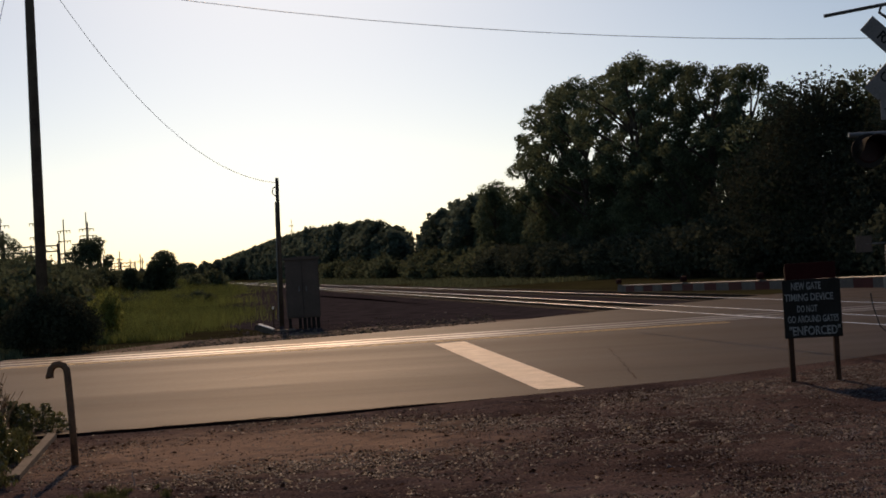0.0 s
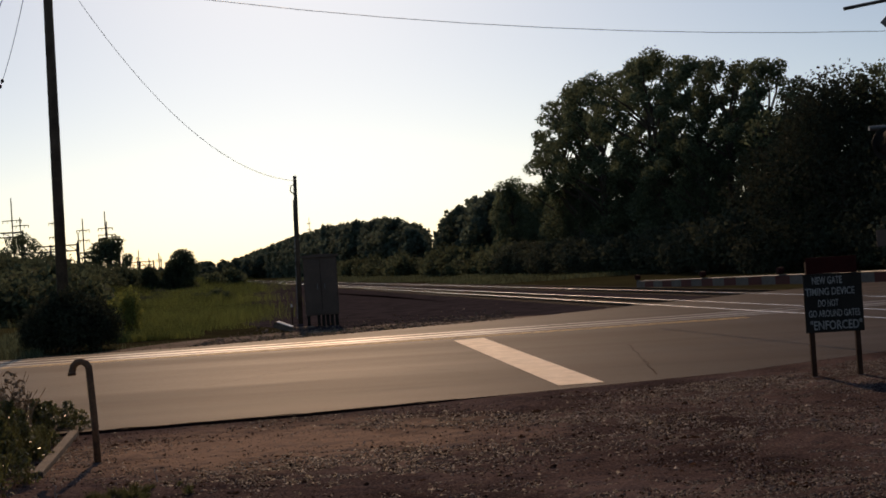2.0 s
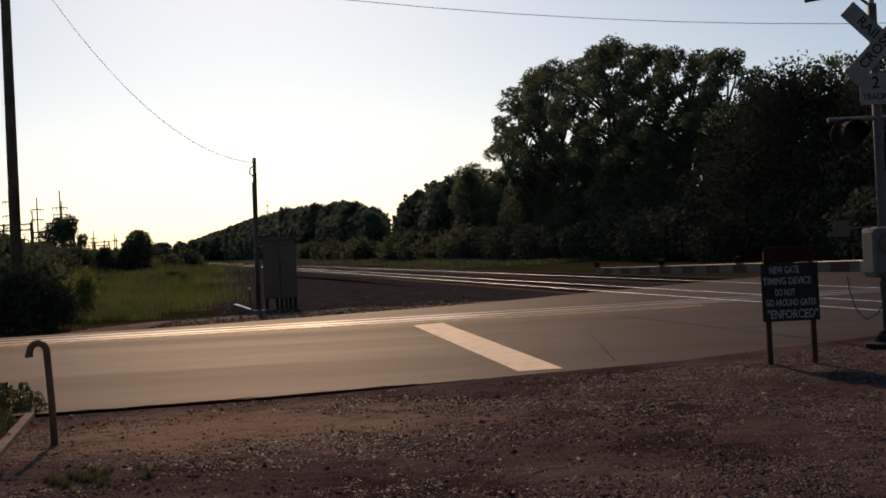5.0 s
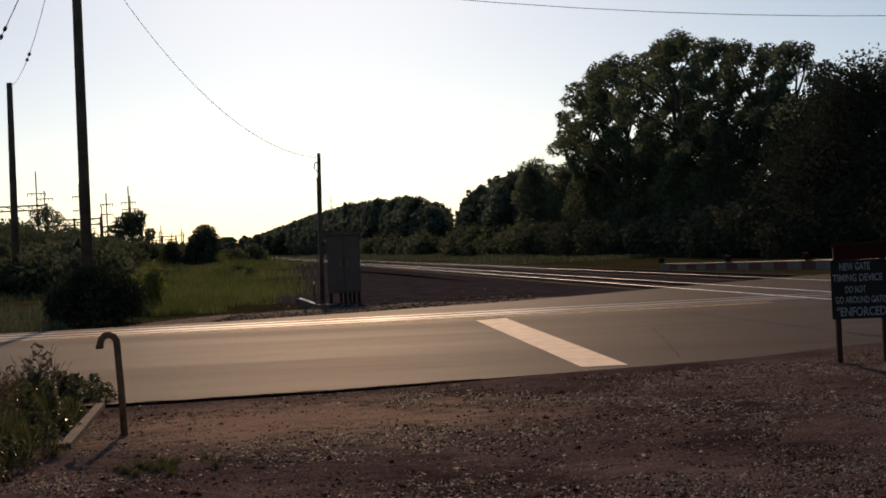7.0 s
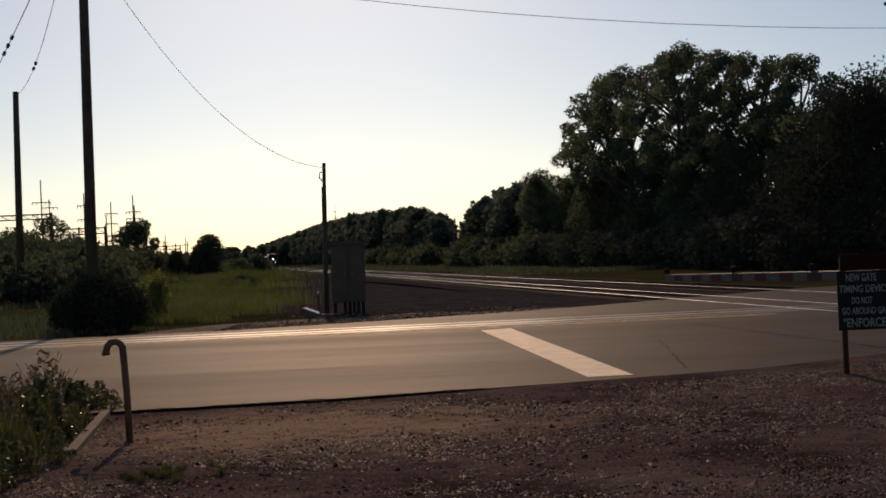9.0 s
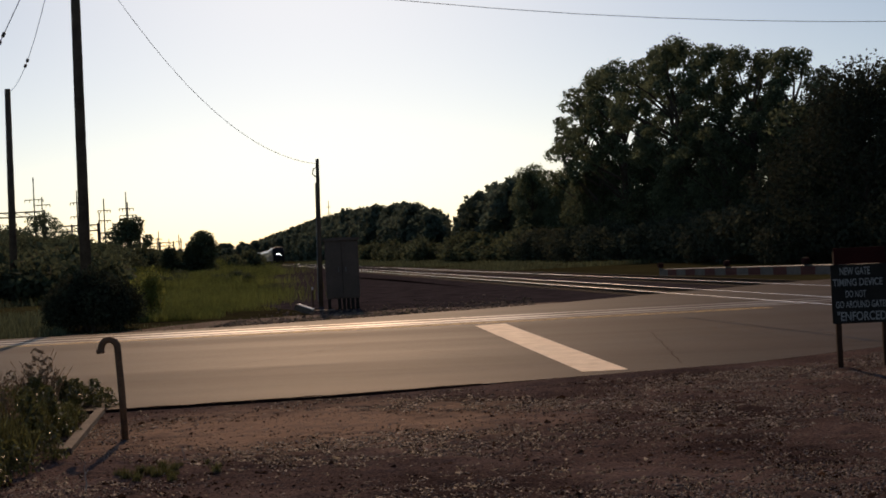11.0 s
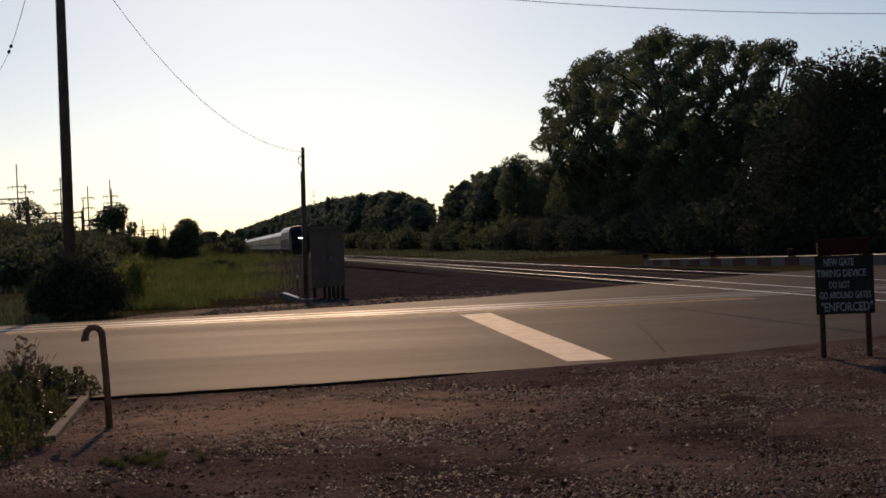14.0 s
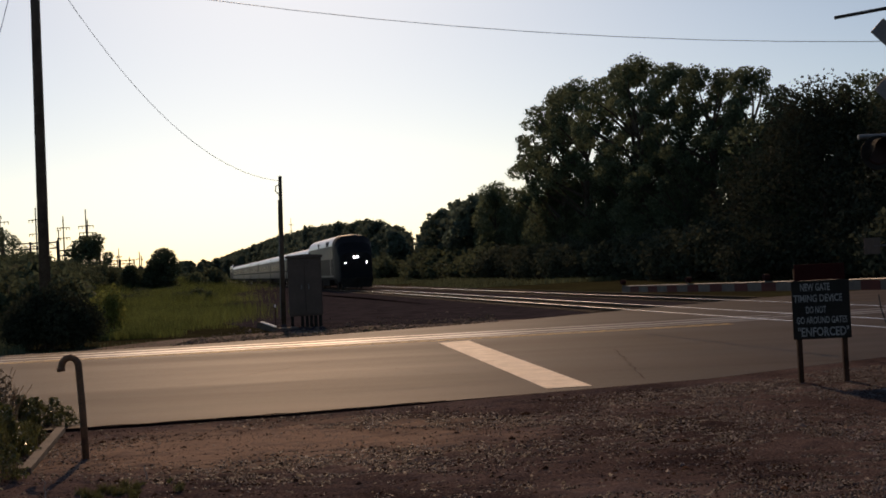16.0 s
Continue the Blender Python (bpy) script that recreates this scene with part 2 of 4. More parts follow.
def prism(bm, outline, a0, a1, axis="y"):
    """An outline of (u, v) pairs drawn out between a0 and a1 along an axis; u, v are x, z for y and y, z for x and x, y for z."""
    def at(u, v, a):
        return {"y": (u, a, v), "x": (a, u, v), "z": (u, v, a)}[axis]
    f0 = [bm.verts.new(at(u, v, a0)) for u, v in outline]
    f1 = [bm.verts.new(at(u, v, a1)) for u, v in outline]
    n = len(outline)
    bm.faces.new(f0)
    bm.faces.new(f1[::-1])
    for i in range(n):
        bm.faces.new((f0[i], f1[i], f1[(i + 1) % n], f0[(i + 1) % n]))
    bmesh.ops.recalc_face_normals(bm, faces=bm.faces[:])
    return bm


def raw(name, verts, faces, mat, parent=None, label=""):
    """A mesh from numpy arrays: verts (n, 3), faces (m, k)."""
    me = bpy.data.meshes.new(name)
    k = faces.shape[1]
    me.vertices.add(len(verts))
    me.vertices.foreach_set("co", verts.astype(np.float32).ravel())
    me.loops.add(faces.size)
    me.loops.foreach_set("vertex_index", faces.astype(np.int32).ravel())
    me.polygons.add(len(faces))
    me.polygons.foreach_set("loop_start", np.arange(0, faces.size, k, dtype=np.int32))
    me.update(calc_edges=True)
    me.materials.append(mat)
    ob = new(name, me)
    ob.parent = parent
    if label:
        tagged(ob, label)
    return ob


def leaf_quads(rng, centres, size, upright=0.0):
    """Small four-cornered leaves at the centres, turned at random."""
    n = len(centres)
    d = rng.normal(size=(n, 3))
    d[:, 2] += upright * np.sign(d[:, 2] + 1e-9)
    d /= np.linalg.norm(d, axis=1)[:, None]
    e = rng.normal(size=(n, 3))
    e = np.cross(d, e)
    e /= np.linalg.norm(e, axis=1)[:, None]
    s = size * rng.uniform(0.55, 1.35, size=(n, 1))
    v = np.stack([centres - d * s, centres + e * s * 0.55, centres + d * s, centres - e * s * 0.55], axis=1).reshape(-1, 3)
    return v, np.arange(4 * n).reshape(n, 4)


def clump_points(rng, n, centre, radii, shell=0.45):
    d = rng.normal(size=(n, 3))
    d /= np.linalg.norm(d, axis=1)[:, None]
    r = shell + (1 - shell) * rng.uniform(size=(n, 1)) ** 0.6
    r *= 1 + 0.12 * rng.normal(size=(n, 1))
    return np.array(centre) + d * r * np.array(radii)


# ---- the setting ----
FAR_Z = -0.15                        # the land beyond the road lies a little lower
TH = 12.65                           # the tracks' direction, degrees to the left of +y
U = Vector((-math.sin(radians(TH)), math.cos(radians(TH)), 0))
N = Vector((math.cos(radians(TH)), math.sin(radians(TH)), 0))


def on_track(s, off, z=0.0):
    """s metres along the line, off metres across it."""
    p = U * s + N * off
    return (p.x, p.y, z)


def sheet(name, outline, z, mat, depth=0.0):
    bm = bmesh.new()
    if depth:
        prism(bm, outline, z - depth, z, "z")
    else:
        bm.faces.new([bm.verts.new((x, y, z)) for x, y in outline])
        bmesh.ops.recalc_face_normals(bm, faces=bm.faces[:])
    return tagged(part(name, bm, mat), kind="structure")


ground = sheet("ground", [(-4000, -4000), (4000, -4000), (4000, 4000), (-4000, 4000)], FAR_Z, M_GROUND)
tagged(ground, "flat dark earth and rough grass reaching the horizon", "ground")
NEAR = [(-70, 2.5), (-12, 11.65), (-4.42, 12.92), (-1.95, 13.33), (0.7, 14.06), (3.3, 14.85), (6.3, 16.6), (12, 20.2), (60, 46)]
FAR = [(70, 70), (10.5, 39.2), (5.4, 35.2), (1.74, 32.1), (-2.77, 29.7), (-6.6, 28.1), (-10.7, 27.5), (-70, 19)]
road = sheet("road", NEAR + FAR, 0.02, M_ASPHALT, 0.17)
tagged(road, "worn brown-grey asphalt road crossing the railway tracks", "road")

lot = sheet("gravel_lot", [(-70, -40), (70, -40), (60, 46)] + NEAR[::-1][1:], -0.012, M_GRAVEL, 0.13)
tagged(lot, "reddish-brown gravel and dirt lot beside the road", "gravel")

# road markings and cracks
def marking(name, outline, mat, label, category, z=0.024):
    return tagged(sheet(name, outline, z, mat), label, category)


marking("stop_line", [(-0.27, 24.3), (0.37, 24.62), (1.73, 14.66), (1.14, 14.62)], M_PAINT_W, "broad worn white stop line across the lane", "road marking")
for k, dy in enumerate((0.0, 0.32)):
    marking("centre_line", [(-60, 20.9 + dy), (-9.5, 24.45 + dy), (0.4, 25.0 + dy), (6.3, 25.65 + dy), (6.3, 25.77 + dy), (0.4, 25.12 + dy), (-9.5, 24.57 + dy), (-60, 21.02 + dy)],
            M_PAINT_Y, "thin worn yellow centre line on the asphalt", "road marking")


def strip(name, pts, width, mat, label, category, z=0.025):
    rng = random.Random(len(pts))
    left, right = [], []
    for i, p in enumerate(pts):
        p = Vector((*p, 0))
        a, b = Vector((*pts[max(i - 1, 0)], 0)), Vector((*pts[min(i + 1, len(pts) - 1)], 0))
        d = (b - a).normalized()
        w = width * rng.uniform(0.5, 1.3) / 2
        left.append((p.x - d.y * w, p.y + d.x * w))
        right.append((p.x + d.y * w, p.y - d.x * w))
    bm = bmesh.new()
    L, R = [bm.verts.new((*q, z)) for q in left], [bm.verts.new((*q, z)) for q in right]
    for i in range(len(pts) - 1):
        bm.faces.new((R[i], R[i + 1], L[i + 1], L[i]))
    return tagged(part(name, bm, mat), label, category, kind="structure")


def wander(a, b, n, amount, seed):
    rng = random.Random(seed)
    return [(a[0] + (b[0] - a[0]) * i / n + rng.uniform(-amount, amount), a[1] + (b[1] - a[1]) * i / n + rng.uniform(-amount, amount)) for i in range(n + 1)]


for y0, w in ((25.75, 0.3), (26.45, 0.55), (27.3, 0.35)):
    strip("wheel_path", [(x, y0 + 0.07 * x + (0.0035 * (x + 6) ** 2 if x > -6 else 0)) for x in [-40 + 1.5 * q for q in range(36)]], w, M_POLISHED, "pale strip of asphalt polished by tyres", "wheel path", 0.0225)
for a, b, n, w, k in (((2.86, 20.4), (2.5, 15.2), 16, 0.009, 1), ((-4.4, 17.0), (-2.0, 21.2), 14, 0.006, 2), ((-7.4, 14.2), (-6.6, 19.8), 14, 0.005, 3), ((0.2, 16.8), (-1.6, 19.6), 12, 0.005, 4)):
    strip("road_crack", wander(a, b, n, 0.03, k), w, M_TAR, "jagged dark crack in the asphalt", "crack")
M_EDGE = material("crumbling asphalt edge", (0.012, 0.008, 0.006), (0.03, 0.02, 0.014), 0.95, 5, 50, 0.8, spec=0.0)
edge_rng = random.Random(4)
strip("road_edge", [(x, float(np.interp(x, [p[0] for p in NEAR], [p[1] for p in NEAR])) + 0.03 + edge_rng.uniform(-0.045, 0.045)) for x in [-14 + 0.22 * q for q in range(64)]],
      0.06, M_EDGE, "broken dark edge of the asphalt", "road edge", 0.023)


# ---- tracks ----
NEAR_OFF, FAR_OFF = 13.87, 18.45     # the two tracks' middles, metres across the line


def track(name, off, s0, s1, dull=False):
    t = thing(name, 0, 0, 0, TH, "straight railway track with bright worn rail heads", "railway track", "tracks")
    tagged(t, kind="structure")
    for side in (-0.7525, 0.7525):
        bm = bmesh.new()
        x = off + side
        prism(bm, [(x - 0.07, -0.12), (x + 0.07, -0.12), (x + 0.07, -0.105), (x + 0.012, -0.09), (x + 0.012, -0.01), (x + 0.036, 0.0), (x + 0.036, 0.022), (x - 0.036, 0.022), (x - 0.036, 0.0), (x - 0.012, -0.01), (x - 0.012, -0.09), (x - 0.07, -0.105)], s0, s1, "y")
        rail = part("rail", bm, M_TIE, t)
        bm = bmesh.new()
        prism(bm, [(x - 0.034, 0.0225), (x + 0.034, 0.0225), (x + 0.032, 0.026), (x + 0.02, 0.0305), (x, 0.032), (x - 0.02, 0.0305), (x - 0.032, 0.026)], s0, s1, "y")
        part("rail_head", bm, M_TIE if dull and side > 0 else M_RAIL, rail, "dull rusted rail head" if dull and side > 0 else "bright worn steel rail head")
    return t


def ballast(off0, off1, s0, s1):
    bm = bmesh.new()
    prism(bm, [(off0 - 4.2, -0.2), (off0 - 1.5, -0.085), (off1 + 1.5, -0.085), (off1 + 3.2, -0.2)], s0, s1, "y")
    b = part("ballast_bed", bm, M_BALLAST)
    b.matrix_basis = pose(0, 0, 0, 0, 0, TH)
    return tagged(b, "dark crushed-stone ballast under the tracks", "ballast", kind="structure")


ballast(NEAR_OFF, FAR_OFF, -60, 1400)
track_a, track_b = track("railway_track", NEAR_OFF, -60, 1400), track("railway_track", FAR_OFF, -60, 1400, True)


# ---- trees ----
def tree_model(name, seed, height, spread, leaves, leaf, low=0.12, clumps=26, mat=M_LEAF, label="", puff=(0.24, 0.42)):
    """A tapered trunk with limbs, and a crown of leaves held in many uneven clumps."""
    rng = np.random.default_rng(seed)
    t = thing(name, 0, 0, 0, 0, label, "tree")
    bm = bmesh.new()
    r = height * 0.018
    lean = rng.uniform(-0.04, 0.04, 2) * height
    top = np.array([lean[0], lean[1], height * 0.72])
    tube(bm, [(0, 0, -0.3), (0, 0, height * 0.1), tuple(top * 0.45), tuple(top)], [r * 1.5, r * 1.05, r * 0.8, r * 0.2], 8)
    cs = []
    for k in range(clumps):
        f = low + (0.93 - low) * (k + rng.uniform()) / clumps
        prof = (math.sin(math.pi * min(1.0, 0.18 + 0.82 * (f - low) / (0.95 - low)) ** 0.85)) ** 0.6
        a = k * 2.4 + rng.uniform(-0.5, 0.5)
        rad = spread * prof * rng.uniform(0.35, 0.95)
        c = np.array([lean[0] * f + math.cos(a) * rad, lean[1] * f + math.sin(a) * rad, height * f])
        cs.append((c, spread * rng.uniform(*puff)))
        if k % 2 == 0:
            b0 = top * min(0.95, max(0.2, f - 0.18) / 0.72)
            tube(bm, [tuple(b0), tuple((b0 * 0.45 + c * 0.55) + rng.uniform(-0.2, 0.2, 3)), tuple(c)], [r * 0.42, r * 0.26, r * 0.07], 5, False)
    part("trunk", bm, M_BARK, t)
    w = np.array([c[1] ** 2 for c in cs])
    pts = [clump_points(rng, int(leaves * a / w.sum()), c, (rr, rr, rr * 0.78)) for (c, rr), a in zip(cs, w)]
    v, f = leaf_quads(rng, np.concatenate(pts), leaf)
    raw("crown", v, f, mat, t)
    return t


def shrub_model(name, seed, height, spread, leaves, leaf, mat, label, category="shrub"):
    rng = np.random.default_rng(seed)
    t = thing(name, 0, 0, 0, 0, label, category)
    bm = bmesh.new()
    pts = []
    for k in range(14):
        a, q = k * 2.4, math.sqrt((k + 0.5) / 14)
        c = np.array([math.cos(a) * spread * 0.68 * q, math.sin(a) * spread * 0.68 * q, height * (0.38 + 0.34 * (1 - q * q) * rng.uniform(0.6, 1.2))])
        tube(bm, [(c[0] * 0.2, c[1] * 0.2, -0.2), tuple(c)], [0.03 * height / 2, 0.008 * height / 2], 5, False)
        pts.append(clump_points(rng, leaves // 14, c, (spread * 0.42, spread * 0.42, height * 0.38)))
    part("woody_base", bm, M_BARK, t)
    p = np.concatenate(pts)
    p[:, 2] = np.maximum(p[:, 2], 0.03)
    v, f = leaf_quads(rng, p, leaf)
    raw("leaves", v, f, mat, t)
    return t


def put(model, x, y, z, scale=1.0, rz=0.0, tall=1.0, label=""):
    c = copy_thing(model, Matrix.Translation((x, y, z)) @ Matrix.Rotation(radians(rz), 4, "Z") @ Matrix.Diagonal((scale, scale, scale * tall, 1)))
    if label:
        tagged(c, label)
    return c


L_TALL = "tall leafy cottonwood in the dark woods beyond the tracks"
TREES = [tree_model("tree", 11, 15, 4.6, 15000, 0.165, 0.10, 34, label=L_TALL),
         tree_model("tree", 12, 14, 5.4, 15000, 0.165, 0.06, 36, label=L_TALL),
         tree_model("tree", 13, 16, 4.4, 14000, 0.17, 0.2, 28, label=L_TALL),
         tree_model("tree", 14, 12, 5.0, 15000, 0.155, 0.03, 34, label=L_TALL),
         tree_model("tree", 15, 18, 5.4, 15000, 0.125, 0.42, 44, puff=(0.105, 0.2), label="tall open-crowned cottonwood standing above the woods"),
         tree_model("tree", 16, 18, 4.9, 14000, 0.125, 0.4, 40, puff=(0.11, 0.21), label="tall open-crowned cottonwood standing above the woods")]
# leaf colour of the far trees, greyed and blued to stand for haze
M_FARLEAF = material("green foliage with haze in its colour", (0.07, 0.094, 0.072), (0.12, 0.152, 0.115), 0.85, 0.25, 2, 0, translucent=0.5, island=0.25, rnd=0.2, spec=0.05)
L_FAR = "leafy tree within the dark woods beyond the tracks"
TREES += [tree_model("tree", 17, 15, 4.8, 1900, 0.62, 0.08, 26, mat=M_FARLEAF, label=L_FAR), tree_model("tree", 18, 14, 5.2, 1900, 0.62, 0.05, 28, mat=M_FARLEAF, label=L_FAR)]
L_SHRUB = "dense dark green shrub at the edge of the woods"
SHRUBS = [shrub_model("shrub", 21, 3.2, 2.6, 950, 0.28, M_SCRUB, L_SHRUB), shrub_model("shrub", 22, 2.6, 3.0, 950, 0.28, M_SCRUB, L_SHRUB)]
YELLOW_SHRUB = shrub_model("shrub", 24, 1.4, 0.8, 2500, 0.06, M_LIGHTLEAF, "light green weedy shrub in the tall grass")
# shrubs for the woods' foot, their shade put into the leaf colour
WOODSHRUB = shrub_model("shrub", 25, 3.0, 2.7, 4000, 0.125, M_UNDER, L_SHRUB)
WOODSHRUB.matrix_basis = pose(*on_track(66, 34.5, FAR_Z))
NEAR_SHRUB = shrub_model("shrub", 23, 1.68, 1.12, 14000, 0.05, M_HEDGE, "dense dark rounded shrub beside the road")
for k, m in enumerate(TREES + SHRUBS):
    m.matrix_basis = pose(-150 - 14 * k, 420, FAR_Z)       # the models themselves stand in the far scrub

rng0 = random.Random(5)


def wood_height(s):
    """The height of the woods' edge along the line."""
    return float(np.interp(s, [40, 60, 72, 84, 109, 128, 137, 170, 187, 209, 260, 352, 426, 1200], [11.8, 12.6, 12.6, 12.8, 13.5, 12.5, 12.1, 11.6, 10.6, 9.9, 13.5, 16.2, 17.9, 23.5]))


HEIGHTS = (15, 14, 16, 12, 18, 18, 15, 14)
s, k = 34.0, 0
while s < 1250:
    for row in range(2 if s < 450 else 1):
        off = 40 + row * 6.5 + rng0.uniform(-1.5, 1.5)
        j = (k * 3 + row * 2 + int(rng0.random() * 2)) % 4
        if row or s > 150:
            j = 6 + (k + row) % 2
        h = wood_height(s) * (1 if row == 0 else 0.86) * rng0.uniform(0.9, 1.04)
        if 70 < s < 132:
            h *= 0.72 if row else 0.86
        if 10.75 < math.degrees(math.atan2(off, s)) < 12.0:
            continue                     # a gap in the woods
        f = h / HEIGHTS[j]
        put(TREES[j], *on_track(s + rng0.uniform(-1.5, 1.5), off, FAR_Z), f if f < 1.1 else 1.1, rng0.uniform(0, 360), f / min(f, 1.1))
    if s < 330 and not 175 < s < 192:
        for j in range(2):
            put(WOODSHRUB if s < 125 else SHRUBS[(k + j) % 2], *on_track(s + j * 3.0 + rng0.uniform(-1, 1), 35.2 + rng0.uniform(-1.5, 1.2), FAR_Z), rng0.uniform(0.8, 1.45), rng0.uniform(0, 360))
    s += 5.6 if s < 240 else (9.0 if s < 450 else 15)
    k += 1
# open-crowned cottonwoods that stand above the rest
for s, off, h, j in ((118.5, 38.5, 18.4, 5), (113.5, 38.3, 20.4, 4), (106, 38, 20.2, 4), (98, 40, 20.2, 5), (90.5, 38, 19.2, 4), (84, 38.6, 17.6, 5), (78, 38, 16.2, 4), (72.5, 38.5, 15.2, 5)):
    put(TREES[j], *on_track(s, off, FAR_Z), h / 18, s * 37 % 360)
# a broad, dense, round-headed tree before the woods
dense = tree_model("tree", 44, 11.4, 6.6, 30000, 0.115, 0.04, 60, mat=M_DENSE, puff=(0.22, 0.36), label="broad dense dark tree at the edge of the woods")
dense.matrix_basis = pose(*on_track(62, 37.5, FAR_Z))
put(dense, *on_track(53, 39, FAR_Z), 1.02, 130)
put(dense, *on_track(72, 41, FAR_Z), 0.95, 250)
# woods on the skyline
for k in range(60):
    put(TREES[6 + k % 2], -345 + k * 4.0, 880 + rng0.uniform(-20, 20), FAR_Z, rng0.uniform(0.68, 0.86) + (0.32 * min(1, (k - 18) / 20) if k > 18 else 0), rng0.uniform(0, 360), 1.0, "distant tree on the hazy skyline")
for k in range(20):
    put(TREES[6 + k % 2], -160 + k * 2.8, 700 + rng0.uniform(-10, 10), FAR_Z, 0.66 + 0.022 * k + rng0.uniform(-0.06, 0.06), rng0.uniform(0, 360), 1.0, "distant tree on the hazy skyline")
# single trees in the field
lone = tree_model("tree", 41, 9.4, 3.3, 9000, 0.17, 0.42, 22, mat=M_SCRUB, puff=(0.24, 0.4), label="lone round-crowned tree beside the substation")
lone.matrix_basis = pose(-55.6, 180, FAR_Z)
sparse = tree_model("tree", 42, 11.6, 4.2, 5000, 0.16, 0.5, 20, mat=M_SCRUB, puff=(0.2, 0.34), label="sparse broad tree beside the substation")
sparse.matrix_basis = pose(-73.0, 190, FAR_Z)
squat = tree_model("tree", 43, 5.3, 1.75, 8000, 0.12, 0.2, 24, mat=M_SCRUB, puff=(0.35, 0.55), label="small full-crowned tree in the field")
squat.matrix_basis = pose(-31.6, 130, FAR_Z)
put(squat, -33.2, 131, FAR_Z, 0.8, 120, 1.0)
put(squat, -35.2, 129, FAR_Z, 0.72, 220, 0.95)

# the dark shrub beside the road, and the scrub behind it
put(NEAR_SHRUB, -10.6, 32.4, FAR_Z, 0.85, 80, 0.95)
put(NEAR_SHRUB, -11.75, 32.5, FAR_Z, 0.85, 150, 1.0)
NEAR_SHRUB.matrix_basis = pose(-11.05, 32.0, FAR_Z)
put(YELLOW_SHRUB, -11.1, 38.0, FAR_Z, 0.58, 15, 2.0, "light green weedy shrub behind the dark shrub")
for k in range(120):
    y = 58 + 142 * rng0.random() ** 1.1
    x0 = -0.315 * y - 1.5
    put(SHRUBS[k % 2], x0 - rng0.random() * 0.2 * y, y, FAR_Z, (0.4 + 0.75 * min(1, y / 110)) * rng0.uniform(0.75, 1.2), rng0.uniform(0, 360), 1.1, "low dark scrub in the field beyond the road")
THICKET = shrub_model("shrub", 26, 6.0, 3.6, 2800, 0.2, M_SCRUB, "tall dense dark thicket in the field beyond the road")
THICKET.matrix_basis = pose(-62, 152, FAR_Z)
for k in range(54):
    q = -0.25 - 0.2 * (k + rng0.random()) / 54          # the way to it, as x over y
    y = 128 + 40 * rng0.random()
    h = float(np.interp(q, [-0.44, -0.40, -0.355, -0.32, -0.285, -0.25], [7.6, 7.3, 6.4, 5.0, 4.2, 3.2])) * y / 150 * rng0.uniform(0.8, 1.02)
    put(THICKET, q * y, y, FAR_Z, 0.5 + 0.07 * h, rng0.uniform(0, 360), h / 6.0 / (0.5 + 0.07 * h))
for k in range(26):
    y = 150 + 130 * rng0.random()
    put(SHRUBS[k % 2], -0.19 * y - rng0.random() * 0.13 * y, y, FAR_Z, rng0.uniform(0.5, 1.0), rng0.uniform(0, 360), 1.0, "low dark scrub in the field beyond the road")


# ---- tall grass ----
def blades(rng, x, y, z, h, w):
    """Bent blades, each of two small faces drawn to a point."""
    n = len(x)
    a = rng.uniform(0, 2 * np.pi, n)
    lean = rng.uniform(0.05, 0.5, n) * h
    b = rng.uniform(0, 2 * np.pi, n)
    base = np.stack([x, y, z], 1)
    side = np.stack([np.cos(a) * w / 2, np.sin(a) * w / 2, 0 * a], 1)
    bend = np.stack([np.cos(b) * lean, np.sin(b) * lean, 0 * b], 1)
    up = np.stack([0 * h, 0 * h, h], 1)
    mid = base + up * 0.55 + bend * 0.35
    v = np.stack([base - side, base + side, mid + side * 0.7, mid - side * 0.7, base + up * 0.97 + bend + side * 0.1, base + up + bend - side * 0.1], 1).reshape(-1, 3)
    f = np.array([[0, 1, 2, 3], [3, 2, 4, 5]])
    return v, (np.arange(n)[:, None, None] * 6 + f).reshape(-1, 4)


def field(name, n, seed, mat, place, h0, h1, w, label, category="grass"):
    rng = np.random.default_rng(seed)
    x, y, k = place(rng, n)
    clump = np.array([noise.noise((float(i) * 0.35, float(j) * 0.35, seed)) for i, j in zip(x[::1], y[::1])])
    broad = np.array([noise.noise((float(i) * 0.09, float(j) * 0.05, seed + 3)) for i, j in zip(x, y)])
    keep = clump * 0.6 + broad + rng.uniform(-0.3, 0.3, len(x)) > -0.12
    k = k * np.clip(0.75 + 1.3 * broad, 0.2, 1.4)
    x, y, k = x[keep], y[keep], k[keep]
    h = (h0 + (h1 - h0) * k) * rng.uniform(0.45, 1.15, len(x))
    v, f = blades(rng, x, y, np.full(len(x), FAR_Z - 0.01), h, w * (0.6 + 0.8 * k))
    return tagged(raw(name, v, f, mat), label, category, kind="stuff")


def meadow(rng, n):
    y = 35.5 + (200 - 35.5) * rng.uniform(size=n) ** 1.3
    x = y * (rng.uniform(-0.315, -0.2, n) + rng.normal(size=n) * 0.022) + rng.normal(size=n) * 0.5
    return x, y, np.clip((y - 33) / 110, 0, 1)


def leftfield(rng, n):
    y = 29.5 + 30 * rng.uniform(size=n) ** 1.3
    return y * rng.uniform(-0.56, -0.37, n), y, np.clip((y - 28) / 60, 0, 1)


def verge(rng, n):
    s = 85 + 270 * rng.uniform(size=n) ** 1.4
    off = rng.uniform(20.5, 37, n)
    return U.x * s + N.x * off, U.y * s + N.y * off, np.clip(s / 300, 0, 1)


